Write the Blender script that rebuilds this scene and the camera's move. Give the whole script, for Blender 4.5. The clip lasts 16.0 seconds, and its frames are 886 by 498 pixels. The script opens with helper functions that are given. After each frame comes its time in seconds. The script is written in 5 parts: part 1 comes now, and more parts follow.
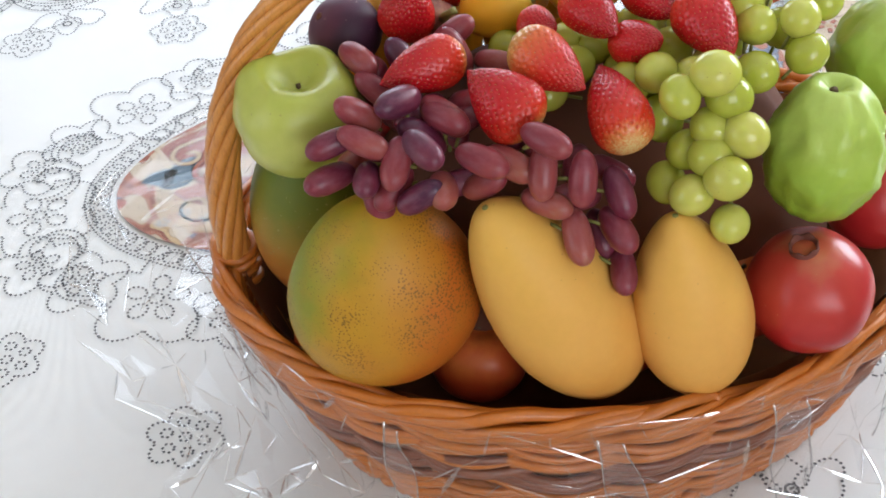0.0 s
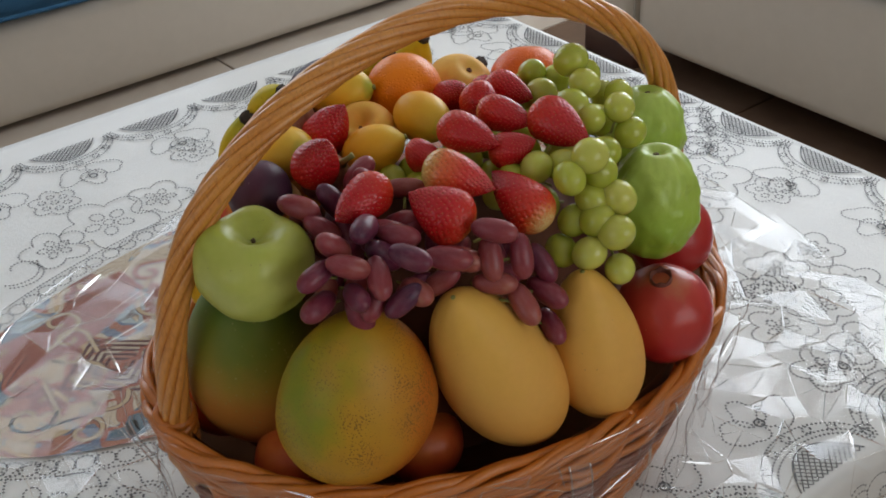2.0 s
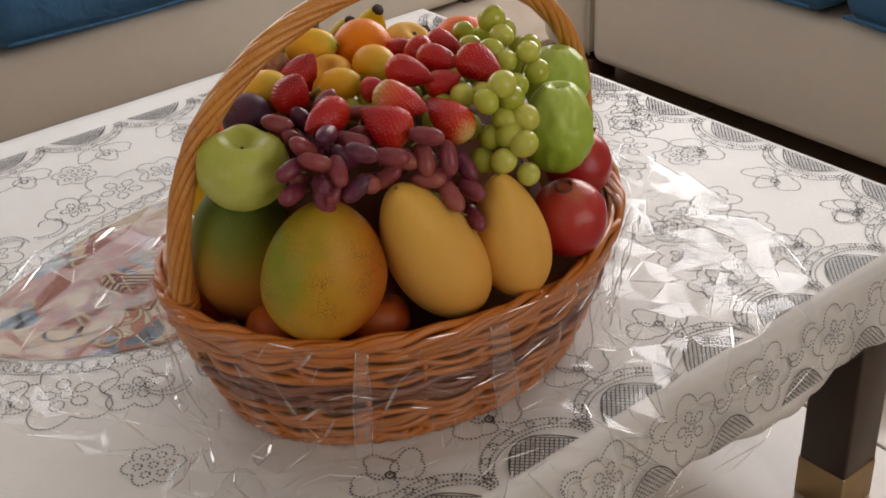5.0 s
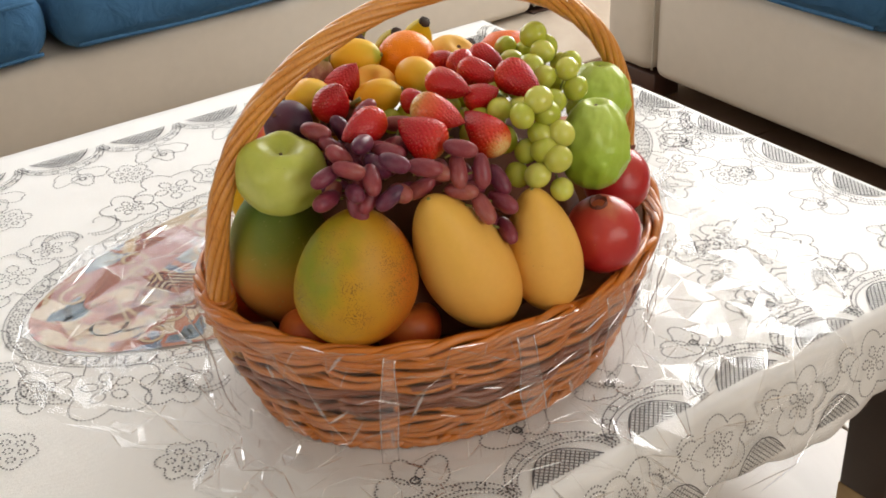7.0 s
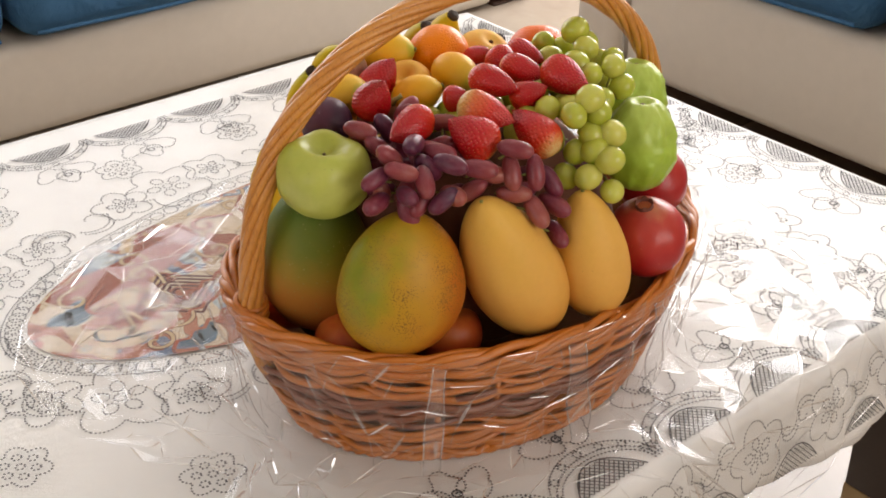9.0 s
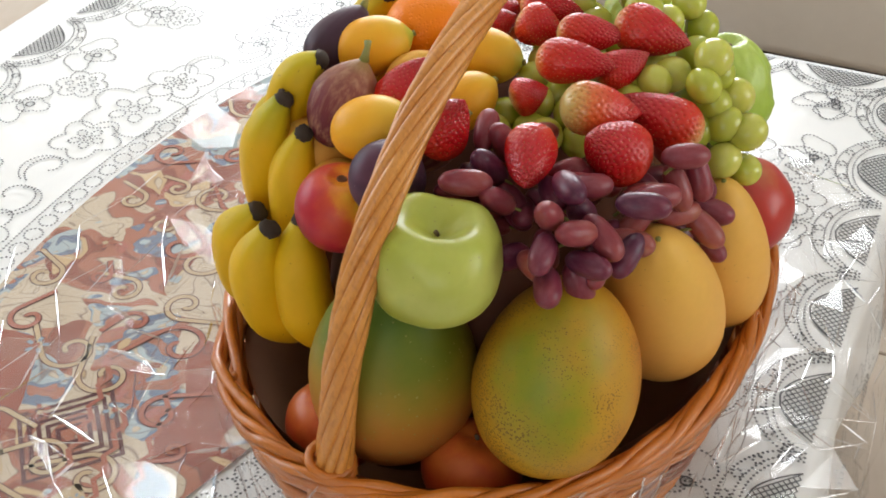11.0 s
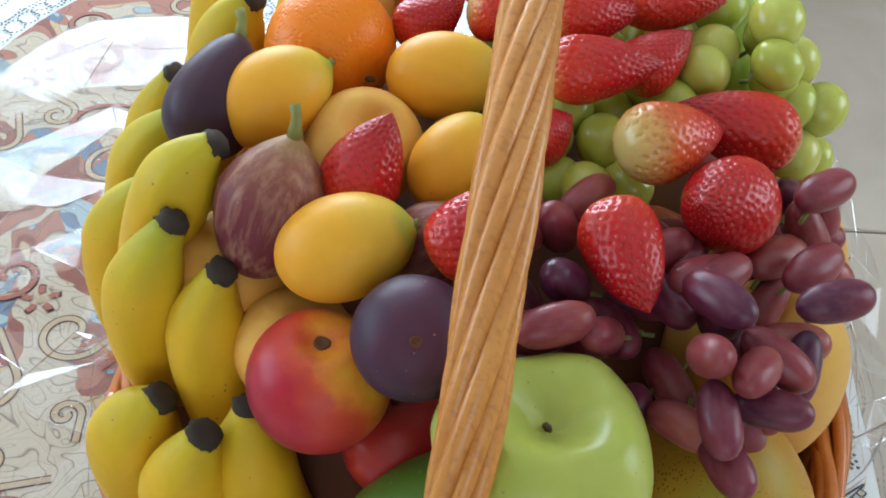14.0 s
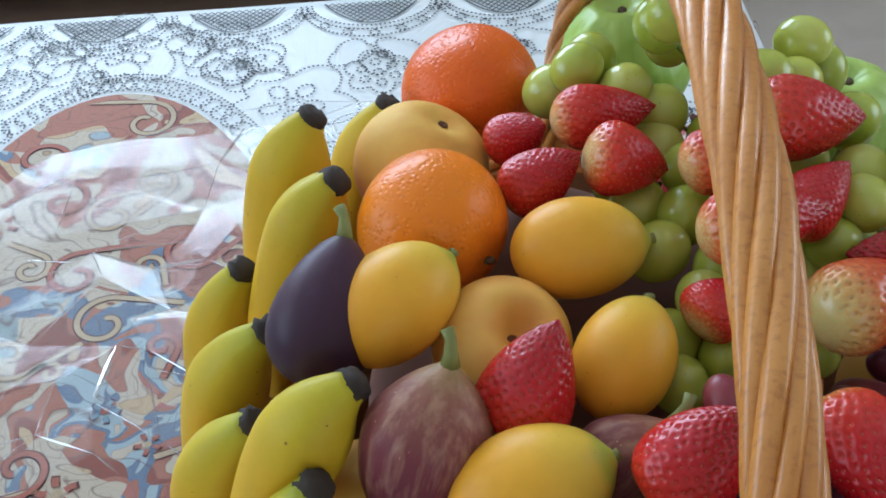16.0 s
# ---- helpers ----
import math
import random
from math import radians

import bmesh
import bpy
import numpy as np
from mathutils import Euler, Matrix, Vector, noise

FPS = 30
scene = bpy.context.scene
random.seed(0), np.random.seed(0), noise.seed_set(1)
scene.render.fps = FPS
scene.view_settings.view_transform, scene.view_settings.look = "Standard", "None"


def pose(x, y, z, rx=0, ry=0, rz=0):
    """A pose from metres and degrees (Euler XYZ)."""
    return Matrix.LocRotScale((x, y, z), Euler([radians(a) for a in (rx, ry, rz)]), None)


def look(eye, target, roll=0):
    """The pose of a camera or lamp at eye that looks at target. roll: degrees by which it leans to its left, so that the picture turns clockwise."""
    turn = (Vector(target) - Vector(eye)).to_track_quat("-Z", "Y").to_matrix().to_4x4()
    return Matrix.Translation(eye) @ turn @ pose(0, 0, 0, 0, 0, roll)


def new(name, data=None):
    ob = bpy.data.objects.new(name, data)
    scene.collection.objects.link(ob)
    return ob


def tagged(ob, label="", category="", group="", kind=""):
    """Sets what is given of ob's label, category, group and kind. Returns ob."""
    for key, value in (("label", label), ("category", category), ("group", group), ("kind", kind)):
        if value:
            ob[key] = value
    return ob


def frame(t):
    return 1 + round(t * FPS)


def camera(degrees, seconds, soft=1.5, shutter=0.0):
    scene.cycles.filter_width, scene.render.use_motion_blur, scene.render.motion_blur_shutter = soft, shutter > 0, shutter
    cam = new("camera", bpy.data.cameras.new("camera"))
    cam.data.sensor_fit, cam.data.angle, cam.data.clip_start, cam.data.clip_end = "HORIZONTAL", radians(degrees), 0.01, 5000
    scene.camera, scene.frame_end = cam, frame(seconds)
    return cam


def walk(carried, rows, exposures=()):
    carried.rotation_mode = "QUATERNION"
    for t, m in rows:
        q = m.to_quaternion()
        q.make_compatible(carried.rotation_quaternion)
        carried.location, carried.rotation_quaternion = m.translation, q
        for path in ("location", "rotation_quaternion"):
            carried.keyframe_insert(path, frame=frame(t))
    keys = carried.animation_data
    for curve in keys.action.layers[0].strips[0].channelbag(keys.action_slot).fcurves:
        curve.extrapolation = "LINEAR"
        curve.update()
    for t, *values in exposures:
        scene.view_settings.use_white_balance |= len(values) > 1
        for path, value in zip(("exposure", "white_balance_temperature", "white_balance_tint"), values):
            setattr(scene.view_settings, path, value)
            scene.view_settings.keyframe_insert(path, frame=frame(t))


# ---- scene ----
cam = camera(38.7, 16.0, soft=1.8)
PATH = [
    (0, (0.16, -0.439, 0.723), (0.014, 1.076, -0.575), -4.7),
    (0.5, (0.119, -0.503, 0.753), (0.121, 1.056, -0.5), -5.2),
    (1, (0.066, -0.442, 0.773), (0.303, 1.133, -0.437), -5.6),
    (1.5, (-0.012, -0.411, 0.755), (0.491, 1.147, -0.394), -3.3),
    (2, (-0.143, -0.53, 0.776), (0.507, 1.014, -0.316), -2.0),
    (2.5, (-0.265, -0.667, 0.823), (0.507, 0.857, -0.218), -2.5),
    (3, (-0.316, -0.712, 0.83), (0.552, 0.783, -0.175), -1.9),
    (3.5, (-0.324, -0.744, 0.807), (0.55, 0.762, -0.177), -2.0),
    (3.7, (-0.321, -0.762, 0.803), (0.53, 0.756, -0.182), -2.4),
    (5.8, (-0.183, -0.826, 0.799), (0.421, 0.782, -0.225), -2.4),
    (6, (-0.185, -0.832, 0.803), (0.403, 0.783, -0.219), -2.6),
    (6.5, (-0.192, -0.842, 0.804), (0.383, 0.782, -0.211), -2.4),
    (7, (-0.194, -0.84, 0.809), (0.388, 0.792, -0.19), -2.2),
    (7.5, (-0.207, -0.825, 0.821), (0.4, 0.816, -0.149), -1.9),
    (8, (-0.219, -0.814, 0.819), (0.412, 0.819, -0.148), -1.5),
    (8.5, (-0.229, -0.806, 0.809), (0.432, 0.808, -0.17), -0.8),
    (9, (-0.283, -0.751, 0.798), (0.412, 0.826, -0.217), -0.1),
    (9.5, (-0.357, -0.676, 0.786), (0.415, 0.837, -0.27), 0.3),
    (9.7, (-0.375, -0.62, 0.773), (0.429, 0.862, -0.304), 0.4),
    (11.8, (-0.432, 0.026, 0.721), (0.922, 0.734, -0.569), -0.1),
    (12, (-0.394, 0.058, 0.707), (0.963, 0.728, -0.602), 0.1),
    (12.5, (-0.34, 0.105, 0.689), (1.021, 0.678, -0.66), 1.5),
    (13, (-0.297, 0.127, 0.68), (1.068, 0.633, -0.692), 1.8),
    (13.5, (-0.264, 0.134, 0.676), (1.101, 0.609, -0.707), 1.3),
    (14, (-0.25, 0.142, 0.669), (1.101, 0.593, -0.735), 0.6),
    (14.5, (-0.245, 0.156, 0.665), (1.095, 0.599, -0.752), -0.1),
    (15, (-0.206, 0.182, 0.659), (1.141, 0.61, -0.756), 0.2),
    (15.5, (-0.152, 0.215, 0.662), (1.205, 0.611, -0.753), 0.5),
    (16, (-0.169, 0.267, 0.667), (1.24, 0.564, -0.721), -2.3),
]
EXPOSURES = [(0, 0.1, 5900, 10), (0.5, -0.03, 5900, 10), (1.0, -0.3, 5900, 9), (1.5, -0.85, 5900, 8), (2.0, -0.92, 6200, 9), (2.5, -0.95, 6700, 12), (3.5, -0.9, 7000, 16),
             (6, -0.7, 7100, 17), (6.5, -0.22, 7000, 12), (7.5, -0.16, 7000, 12), (9, -0.18, 7100, 16), (9.5, -0.2, 7000, 15), (12, 0.05, 5950, 5), (13.5, -0.03, 5400, 1), (14.5, -0.06, 5400, 0), (15.2, -0.25, 5400, 1), (16, -0.42, 5050, 2)]
walk(cam, [(t, look(eye, target, roll)) for t, eye, target, roll in PATH], EXPOSURES)

# ---------------------------------------------------------------- light
scene.view_settings.exposure = 0.0
world = bpy.data.worlds.new("daylight")
world.use_nodes = True
scene.world = world
wn = world.node_tree.nodes
sky = wn.new("ShaderNodeTexSky")
sky.sky_type, sky.sun_disc, sky.sun_elevation, sky.sun_rotation = "NISHITA", False, radians(38), radians(60)
world.node_tree.links.new(sky.outputs["Color"], wn["Background"].inputs["Color"])
wn["Background"].inputs["Strength"].default_value = 0.12

TURN = 15.2                       # the table and the room stand at this angle


def room(u, v, z, rx=0, ry=0, rz=0):
    """A pose in the room's own axes: u along the table, v across it."""
    return pose(0, 0, 0, 0, 0, TURN) @ pose(u, v, z, rx, ry, rz)


def window_light(name, m, w, h, power, colour):
    lamp = bpy.data.lights.new(name, "AREA")
    lamp.shape, lamp.size, lamp.size_y, lamp.energy, lamp.color = "RECTANGLE", w, h, power, colour
    ob = new(name, lamp)
    ob.matrix_world = m
    return ob


window_light("window_light_east", room(2.83, 1.35, 1.0, 90, 0, 90), 2.0, 1.5, 105, (0.93, 0.97, 1.0))
window_light("window_light_north", room(0.4, 3.03, 1.0, 90, 0, 180), 2.2, 1.5, 42, (0.93, 0.97, 1.0))
window_light("window_light_west", room(-2.63, -0.4, 1.05, 90, 0, -90), 1.8, 1.5, 14, (1.0, 0.97, 0.92))
# Unseen fill lamp, added to brighten the front of the fruit.
window_light("window_light_south", room(0.7, -2.63, 1.05, 90, 0, 0), 1.8, 1.5, 35, (1.0, 0.97, 0.92))

# ---------------------------------------------------------------- materials


class Mat:
    """A node material with short calls for the usual nodes."""

    def __init__(self, name, rough=0.5, metal=0.0, spec=0.5, coat=0.0, sss=0.0, sss_colour=None):
        self.m = bpy.data.materials.new(name)
        self.m.use_nodes = True
        self.n, self.l = self.m.node_tree.nodes, self.m.node_tree.links
        self.b = self.n["Principled BSDF"]
        self.b.inputs["Roughness"].default_value = rough
        self.b.inputs["Metallic"].default_value = metal
        self.b.inputs["Specular IOR Level"].default_value = spec
        self.b.inputs["Coat Weight"].default_value = coat
        self.b.inputs["Coat Roughness"].default_value = 0.12
        if sss:
            self.b.inputs["Subsurface Weight"].default_value = sss
            self.b.inputs["Subsurface Radius"].default_value = (0.006, 0.004, 0.002)
            self.b.inputs["Subsurface Scale"].default_value = 1.0
        self.co = self.n.new("ShaderNodeTexCoord").outputs["Object"]

    def noise(self, scale, detail=4.0, rough=0.55, vec=None, distort=0.0):
        t = self.n.new("ShaderNodeTexNoise")
        t.inputs["Scale"].default_value, t.inputs["Detail"].default_value = scale, detail
        t.inputs["Roughness"].default_value, t.inputs["Distortion"].default_value = rough, distort
        self.l.new(vec or self.co, t.inputs["Vector"])
        return t.outputs["Fac"]

    def voronoi(self, scale, feature="F1", vec=None, out="Distance", rand=1.0):
        t = self.n.new("ShaderNodeTexVoronoi")
        t.feature = feature
        t.inputs["Scale"].default_value = scale
        t.inputs["Randomness"].default_value = rand
        self.l.new(vec or self.co, t.inputs["Vector"])
        return t.outputs[out]

    def wave(self, scale, distort=2.0, axis="X", vec=None, detail=2.0):
        t = self.n.new("ShaderNodeTexWave")
        t.bands_direction = axis
        t.inputs["Scale"].default_value, t.inputs["Distortion"].default_value = scale, distort
        t.inputs["Detail"].default_value = detail
        self.l.new(vec or self.co, t.inputs["Vector"])
        return t.outputs["Fac"]

    def axis(self, k):
        s = self.n.new("ShaderNodeSeparateXYZ")
        self.l.new(self.co, s.inputs[0])
        return s.outputs[k]

    def scaled(self, x, y, z):
        t = self.n.new("ShaderNodeMapping")
        t.inputs["Scale"].default_value = (x, y, z)
        self.l.new(self.co, t.inputs["Vector"])
        return t.outputs[0]

    def random(self):
        return self.n.new("ShaderNodeObjectInfo").outputs["Random"]

    def math(self, op, a, b=0.0, c=None):
        t = self.n.new("ShaderNodeMath")
        t.operation = op
        for k, v in enumerate((a, b, c)):
            if v is None:
                continue
            if isinstance(v, (int, float)):
                t.inputs[k].default_value = v
            else:
                self.l.new(v, t.inputs[k])
        return t.outputs[0]

    def ramp(self, fac, *stops):
        t = self.n.new("ShaderNodeValToRGB")
        e = t.color_ramp.elements
        while len(e) < len(stops):
            e.new(0.5)
        for k, (p, c) in enumerate(stops):
            e[k].position, e[k].color = p, (*c, 1) if len(c) == 3 else c
        self.l.new(fac, t.inputs[0])
        return t.outputs[0]

    def mix(self, fac, a, b, blend="MIX"):
        t = self.n.new("ShaderNodeMix")
        t.data_type, t.blend_type = "RGBA", blend
        for key, v in ((0, fac), (6, a), (7, b)):
            if isinstance(v, (int, float)):
                t.inputs[key].default_value = v
            elif isinstance(v, tuple):
                t.inputs[key].default_value = (*v, 1)
            else:
                self.l.new(v, t.inputs[key])
        return t.outputs[2]

    def colour(self, c):
        if isinstance(c, tuple):
            self.b.inputs["Base Color"].default_value = (*c, 1)
        else:
            self.l.new(c, self.b.inputs["Base Color"])
        return self

    def rough(self, r):
        self.l.new(r, self.b.inputs["Roughness"])
        return self

    def bump(self, height, strength=0.3, distance=0.001):
        t = self.n.new("ShaderNodeBump")
        t.inputs["Strength"].default_value, t.inputs["Distance"].default_value = strength, distance
        self.l.new(height, t.inputs["Height"])
        self.l.new(t.outputs[0], self.b.inputs["Normal"])
        return self


def plain(name, c, rough=0.5, grain=300.0, vary=0.15, bump=0.2, metal=0.0, coat=0.0, spec=0.5):
    m = Mat(name, rough, metal, spec, coat)
    dark = tuple(x * (1 - vary) for x in c)
    light = tuple(min(1, x * (1 + vary)) for x in c)
    k = m.mix(m.noise(grain / 12), dark, light)
    m.colour(m.mix(m.math("MULTIPLY", m.noise(grain), 0.4), k, dark)).bump(m.noise(grain), bump, 0.0005)
    return m.m


def skin(name, stops, axis=2, lo=-0.05, hi=0.05, wobble=0.25, rough=0.4, coat=0.1, bump_scale=500.0, bump_strength=0.12, speck=None, sss=0.05, streak=None, spec=0.28):
    """Fruit skin: a run of colours along one axis of the fruit, mottled, with pores and specks."""
    m = Mat(name, rough, 0.0, spec, coat, sss)
    a = m.math("DIVIDE", m.math("SUBTRACT", m.axis(axis), lo), hi - lo)
    w = m.math("MULTIPLY", m.math("SUBTRACT", m.noise(28, 3), 0.5), wobble * 2)
    f = m.math("ADD", a, w)
    c = m.ramp(f, *stops)
    c = m.mix(m.math("MULTIPLY", m.noise(160, 5), 0.35), c, m.mix(0.5, c, (0.5, 0.4, 0.2), "MULTIPLY"))
    if streak:
        scale, amount, col = streak
        s = m.ramp(m.noise(scale, 4, vec=m.scaled(1, 1, 0.10)), (0.45, (0, 0, 0)), (0.68, (1, 1, 1)))
        c = m.mix(m.math("MULTIPLY", s, amount), c, col)
    if speck:
        scale, size, col = speck
        d = m.voronoi(scale)
        near = m.math("LESS_THAN", d, m.math("MULTIPLY", m.noise(45, 2), size))
        c = m.mix(m.math("MULTIPLY", near, 0.85), c, col)
    m.colour(c)
    m.bump(m.noise(bump_scale, 3), bump_strength, 0.0008)
    return m.m


CLOTH = Mat("white_lace_cloth", 0.45, spec=0.4, coat=0.35)
CLOTH.b.inputs["Coat Roughness"].default_value = 0.2
weave = CLOTH.math("ADD", CLOTH.wave(420, 0.5, "X"), CLOTH.wave(420, 0.5, "Y"))
CLOTH.colour(CLOTH.mix(CLOTH.noise(9, 4), (0.74, 0.74, 0.72), (0.84, 0.84, 0.82)))
CLOTH.bump(CLOTH.math("ADD", weave, CLOTH.math("MULTIPLY", CLOTH.noise(14, 4), 6.0)), 0.35, 0.0012)
CLOTH = CLOTH.m

THREAD = plain("grey_lace_thread", (0.08, 0.08, 0.085), 0.65, 300, 0.3, coat=0.1)

PANEL = Mat("printed_tapestry", 0.8, spec=0.2, coat=0.1)
PANEL.b.inputs["Coat Roughness"].default_value = 0.3
warp = PANEL.n.new("ShaderNodeMixRGB")
warp.inputs[0].default_value = 0.06
PANEL.l.new(PANEL.co, warp.inputs[1])
wn2 = PANEL.n.new("ShaderNodeTexNoise")
wn2.inputs["Scale"].default_value = 12
PANEL.l.new(PANEL.co, wn2.inputs["Vector"])
PANEL.l.new(wn2.outputs["Color"], warp.inputs[2])
wv = warp.outputs[0]


def steps(fac, *stops):
    out = PANEL.ramp(fac, *stops)
    out.node.color_ramp.interpolation = "CONSTANT"
    return out


RUST, SALMON, CREAM, TEAL, SLATE, BROWN = (0.24, 0.065, 0.045), (0.38, 0.145, 0.095), (0.56, 0.48, 0.36), (0.26, 0.34, 0.35), (0.12, 0.19, 0.29), (0.10, 0.05, 0.05)
TAN, ROSE = (0.55, 0.40, 0.22), (0.40, 0.13, 0.11)


def ornament(scale, count, offset):
    """Winding bands of print with thin dark outlines: the band number and the outline."""
    shift = PANEL.n.new("ShaderNodeMapping")
    shift.inputs["Location"].default_value = (offset, -offset, 0)
    PANEL.l.new(wv, shift.inputs["Vector"])
    f = PANEL.math("MULTIPLY", PANEL.noise(scale, 1.0, 0.4, shift.outputs[0], 1.6), count)
    part_of = PANEL.math("FRACT", f)
    rim_line = PANEL.ramp(part_of, (0.0, (1, 1, 1)), (0.09, (0, 0, 0)), (0.93, (0, 0, 0)), (1.0, (1, 1, 1)))
    return PANEL.math("FRACT", PANEL.math("MULTIPLY", PANEL.math("FLOOR", f), 0.381)), rim_line


zone = PANEL.n.new("ShaderNodeSeparateColor")
PANEL.l.new(PANEL.voronoi(8, vec=wv, out="Color"), zone.inputs[0])
pick, edge = ornament(11, 13, 0.0)
pick2, edge2 = ornament(26, 9, 3.7)
ground = steps(zone.outputs[0], (0.0, CREAM), (0.28, SALMON), (0.46, RUST), (0.58, CREAM), (0.74, (0.50, 0.33, 0.26)), (0.88, TEAL))
bold = steps(pick, (0.0, CREAM), (0.24, SALMON), (0.42, TAN), (0.58, CREAM), (0.68, (0.36, 0.44, 0.48)), (0.78, RUST), (0.93, SLATE))
fine = steps(pick2, (0.0, SALMON), (0.22, CREAM), (0.47, SLATE), (0.53, TAN), (0.74, ROSE), (0.88, (0.36, 0.46, 0.50)))
base = PANEL.mix(steps(PANEL.noise(9, 1, vec=wv), (0.0, (0, 0, 0)), (0.47, (1, 1, 1))), ground, bold)
base = PANEL.mix(steps(PANEL.noise(15, 1, 0.5, wv, 1.0), (0.0, (0, 0, 0)), (0.58, (1, 1, 1))), base, fine)
base = PANEL.mix(PANEL.math("MULTIPLY", edge2, 0.40), base, BROWN)
base = PANEL.mix(PANEL.math("MULTIPLY", edge, 0.70), base, BROWN)
PANEL.colour(PANEL.mix(PANEL.math("MULTIPLY", PANEL.noise(260, 3), 0.35), base, (0.36, 0.25, 0.19)))
PANEL.bump(PANEL.noise(400), 0.2, 0.0006)
PANEL = PANEL.m
PRINT_RUST, PRINT_SLATE, PRINT_CREAM, PRINT_BROWN, PRINT_BLUE, PRINT_ROSE = (plain("print_" + n, col, 0.8, 260, 0.22, 0.2, coat=0.1, spec=0.2) for n, col in (("rust", (0.30, 0.10, 0.07)), ("slate", (0.11, 0.17, 0.22)), ("cream", (0.50, 0.38, 0.24)), ("brown", (0.13, 0.06, 0.06)), ("blue", (0.25, 0.33, 0.40)), ("rose", (0.38, 0.14, 0.10))))

WICKER = Mat("honey_wicker", 0.38, coat=0.25)
wc = WICKER.mix(WICKER.noise(40, 5, vec=WICKER.scaled(1, 1, 3)), (0.46, 0.112, 0.010), (0.80, 0.270, 0.028))
wc = WICKER.mix(WICKER.math("MULTIPLY", WICKER.random(), 0.6), wc, (0.46, 0.15, 0.018))
WICKER.colour(WICKER.mix(WICKER.math("MULTIPLY", WICKER.noise(320, 4), 0.5), wc, (0.26, 0.07, 0.010)))
WICKER.bump(WICKER.noise(240, 4, vec=WICKER.scaled(1, 1, 0.3)), 0.35, 0.001)
WICKER = WICKER.m

# Wicker with the film's reddish-brown reflection put into its colour.
REFLECTION_WICKER = Mat("reflection_tinted_wicker", 0.4, coat=0.25)
REFLECTION_WICKER.colour(REFLECTION_WICKER.mix(REFLECTION_WICKER.noise(60, 5), (0.13, 0.036, 0.020), (0.30, 0.10, 0.040)))
REFLECTION_WICKER.bump(REFLECTION_WICKER.noise(240, 4), 0.35, 0.001)
REFLECTION_WICKER = REFLECTION_WICKER.m

PALE_WICKER = Mat("pale_handle_wicker", 0.36, coat=0.25)
wc = PALE_WICKER.mix(PALE_WICKER.noise(30, 5), (0.50, 0.175, 0.025), (0.69, 0.325, 0.070))
fleck = PALE_WICKER.ramp(PALE_WICKER.noise(330, 5, vec=PALE_WICKER.scaled(1.6, 1.0, 0.45)), (0.50, (0, 0, 0)), (0.66, (0.38, 0.38, 0.38)))
PALE_WICKER.colour(PALE_WICKER.mix(fleck, wc, (0.30, 0.085, 0.015)))
PALE_WICKER.bump(PALE_WICKER.noise(300, 4), 0.3, 0.001)
PALE_WICKER = PALE_WICKER.m

# Brown of the added shell and core that close the gaps between canes.
BACKING = plain("brown_backing", (0.22, 0.085, 0.025), 0.7)
# Very dark brown, so the gaps between the fruit read as shaded.
GAP_FILLER = plain("dark_gap_filler", (0.13, 0.045, 0.022), 0.9, 120)

FILM = Mat("clear_film", 0.05)
mixer, clear, shine = FILM.n.new("ShaderNodeMixShader"), FILM.n.new("ShaderNodeBsdfTransparent"), FILM.n.new("ShaderNodeBsdfGlossy")
clear.inputs[0].default_value = (0.985, 0.985, 0.985, 1)
shine.inputs["Roughness"].default_value = 0.17
fres = FILM.n.new("ShaderNodeFresnel")
fres.inputs[0].default_value = 1.5
crease = FILM.n.new("ShaderNodeBump")
crease.inputs["Strength"].default_value, crease.inputs["Distance"].default_value = 0.22, 0.002
FILM.l.new(FILM.noise(38, 3, distort=1.5), crease.inputs["Height"])
FILM.l.new(crease.outputs[0], shine.inputs["Normal"])
FILM.l.new(crease.outputs[0], fres.inputs["Normal"])
FILM.l.new(FILM.math("MINIMUM", FILM.math("MULTIPLY", fres.outputs[0], 0.13), 0.085), mixer.inputs[0])
FILM.l.new(clear.outputs[0], mixer.inputs[1])
FILM.l.new(shine.outputs[0], mixer.inputs[2])
FILM.l.new(mixer.outputs[0], FILM.n["Material Output"].inputs[0])
FILM = FILM.m

CREASE = Mat("film_crease", 0.1)
mixer, clear, shine = CREASE.n.new("ShaderNodeMixShader"), CREASE.n.new("ShaderNodeBsdfTransparent"), CREASE.n.new("ShaderNodeBsdfGlossy")
shine.inputs["Roughness"].default_value = 0.16
mixer.inputs[0].default_value = 0.55
CREASE.l.new(clear.outputs[0], mixer.inputs[1])
CREASE.l.new(shine.outputs[0], mixer.inputs[2])
CREASE.l.new(mixer.outputs[0], CREASE.n["Material Output"].inputs[0])
CREASE = CREASE.m

DOUBLED = Mat("doubled_film", 0.1)
mixer, clear, cloudy = DOUBLED.n.new("ShaderNodeMixShader"), DOUBLED.n.new("ShaderNodeBsdfTransparent"), DOUBLED.b
cloudy.inputs["Base Color"].default_value, cloudy.inputs["Roughness"].default_value = (0.8, 0.8, 0.8, 1), 0.15
DOUBLED.l.new(DOUBLED.math("ADD", DOUBLED.math("MULTIPLY", DOUBLED.noise(30, 3), 0.16), 0.03), mixer.inputs[0])
DOUBLED.l.new(clear.outputs[0], mixer.inputs[1])
DOUBLED.l.new(cloudy.outputs[0], mixer.inputs[2])
DOUBLED.l.new(mixer.outputs[0], DOUBLED.n["Material Output"].inputs[0])
DOUBLED = DOUBLED.m

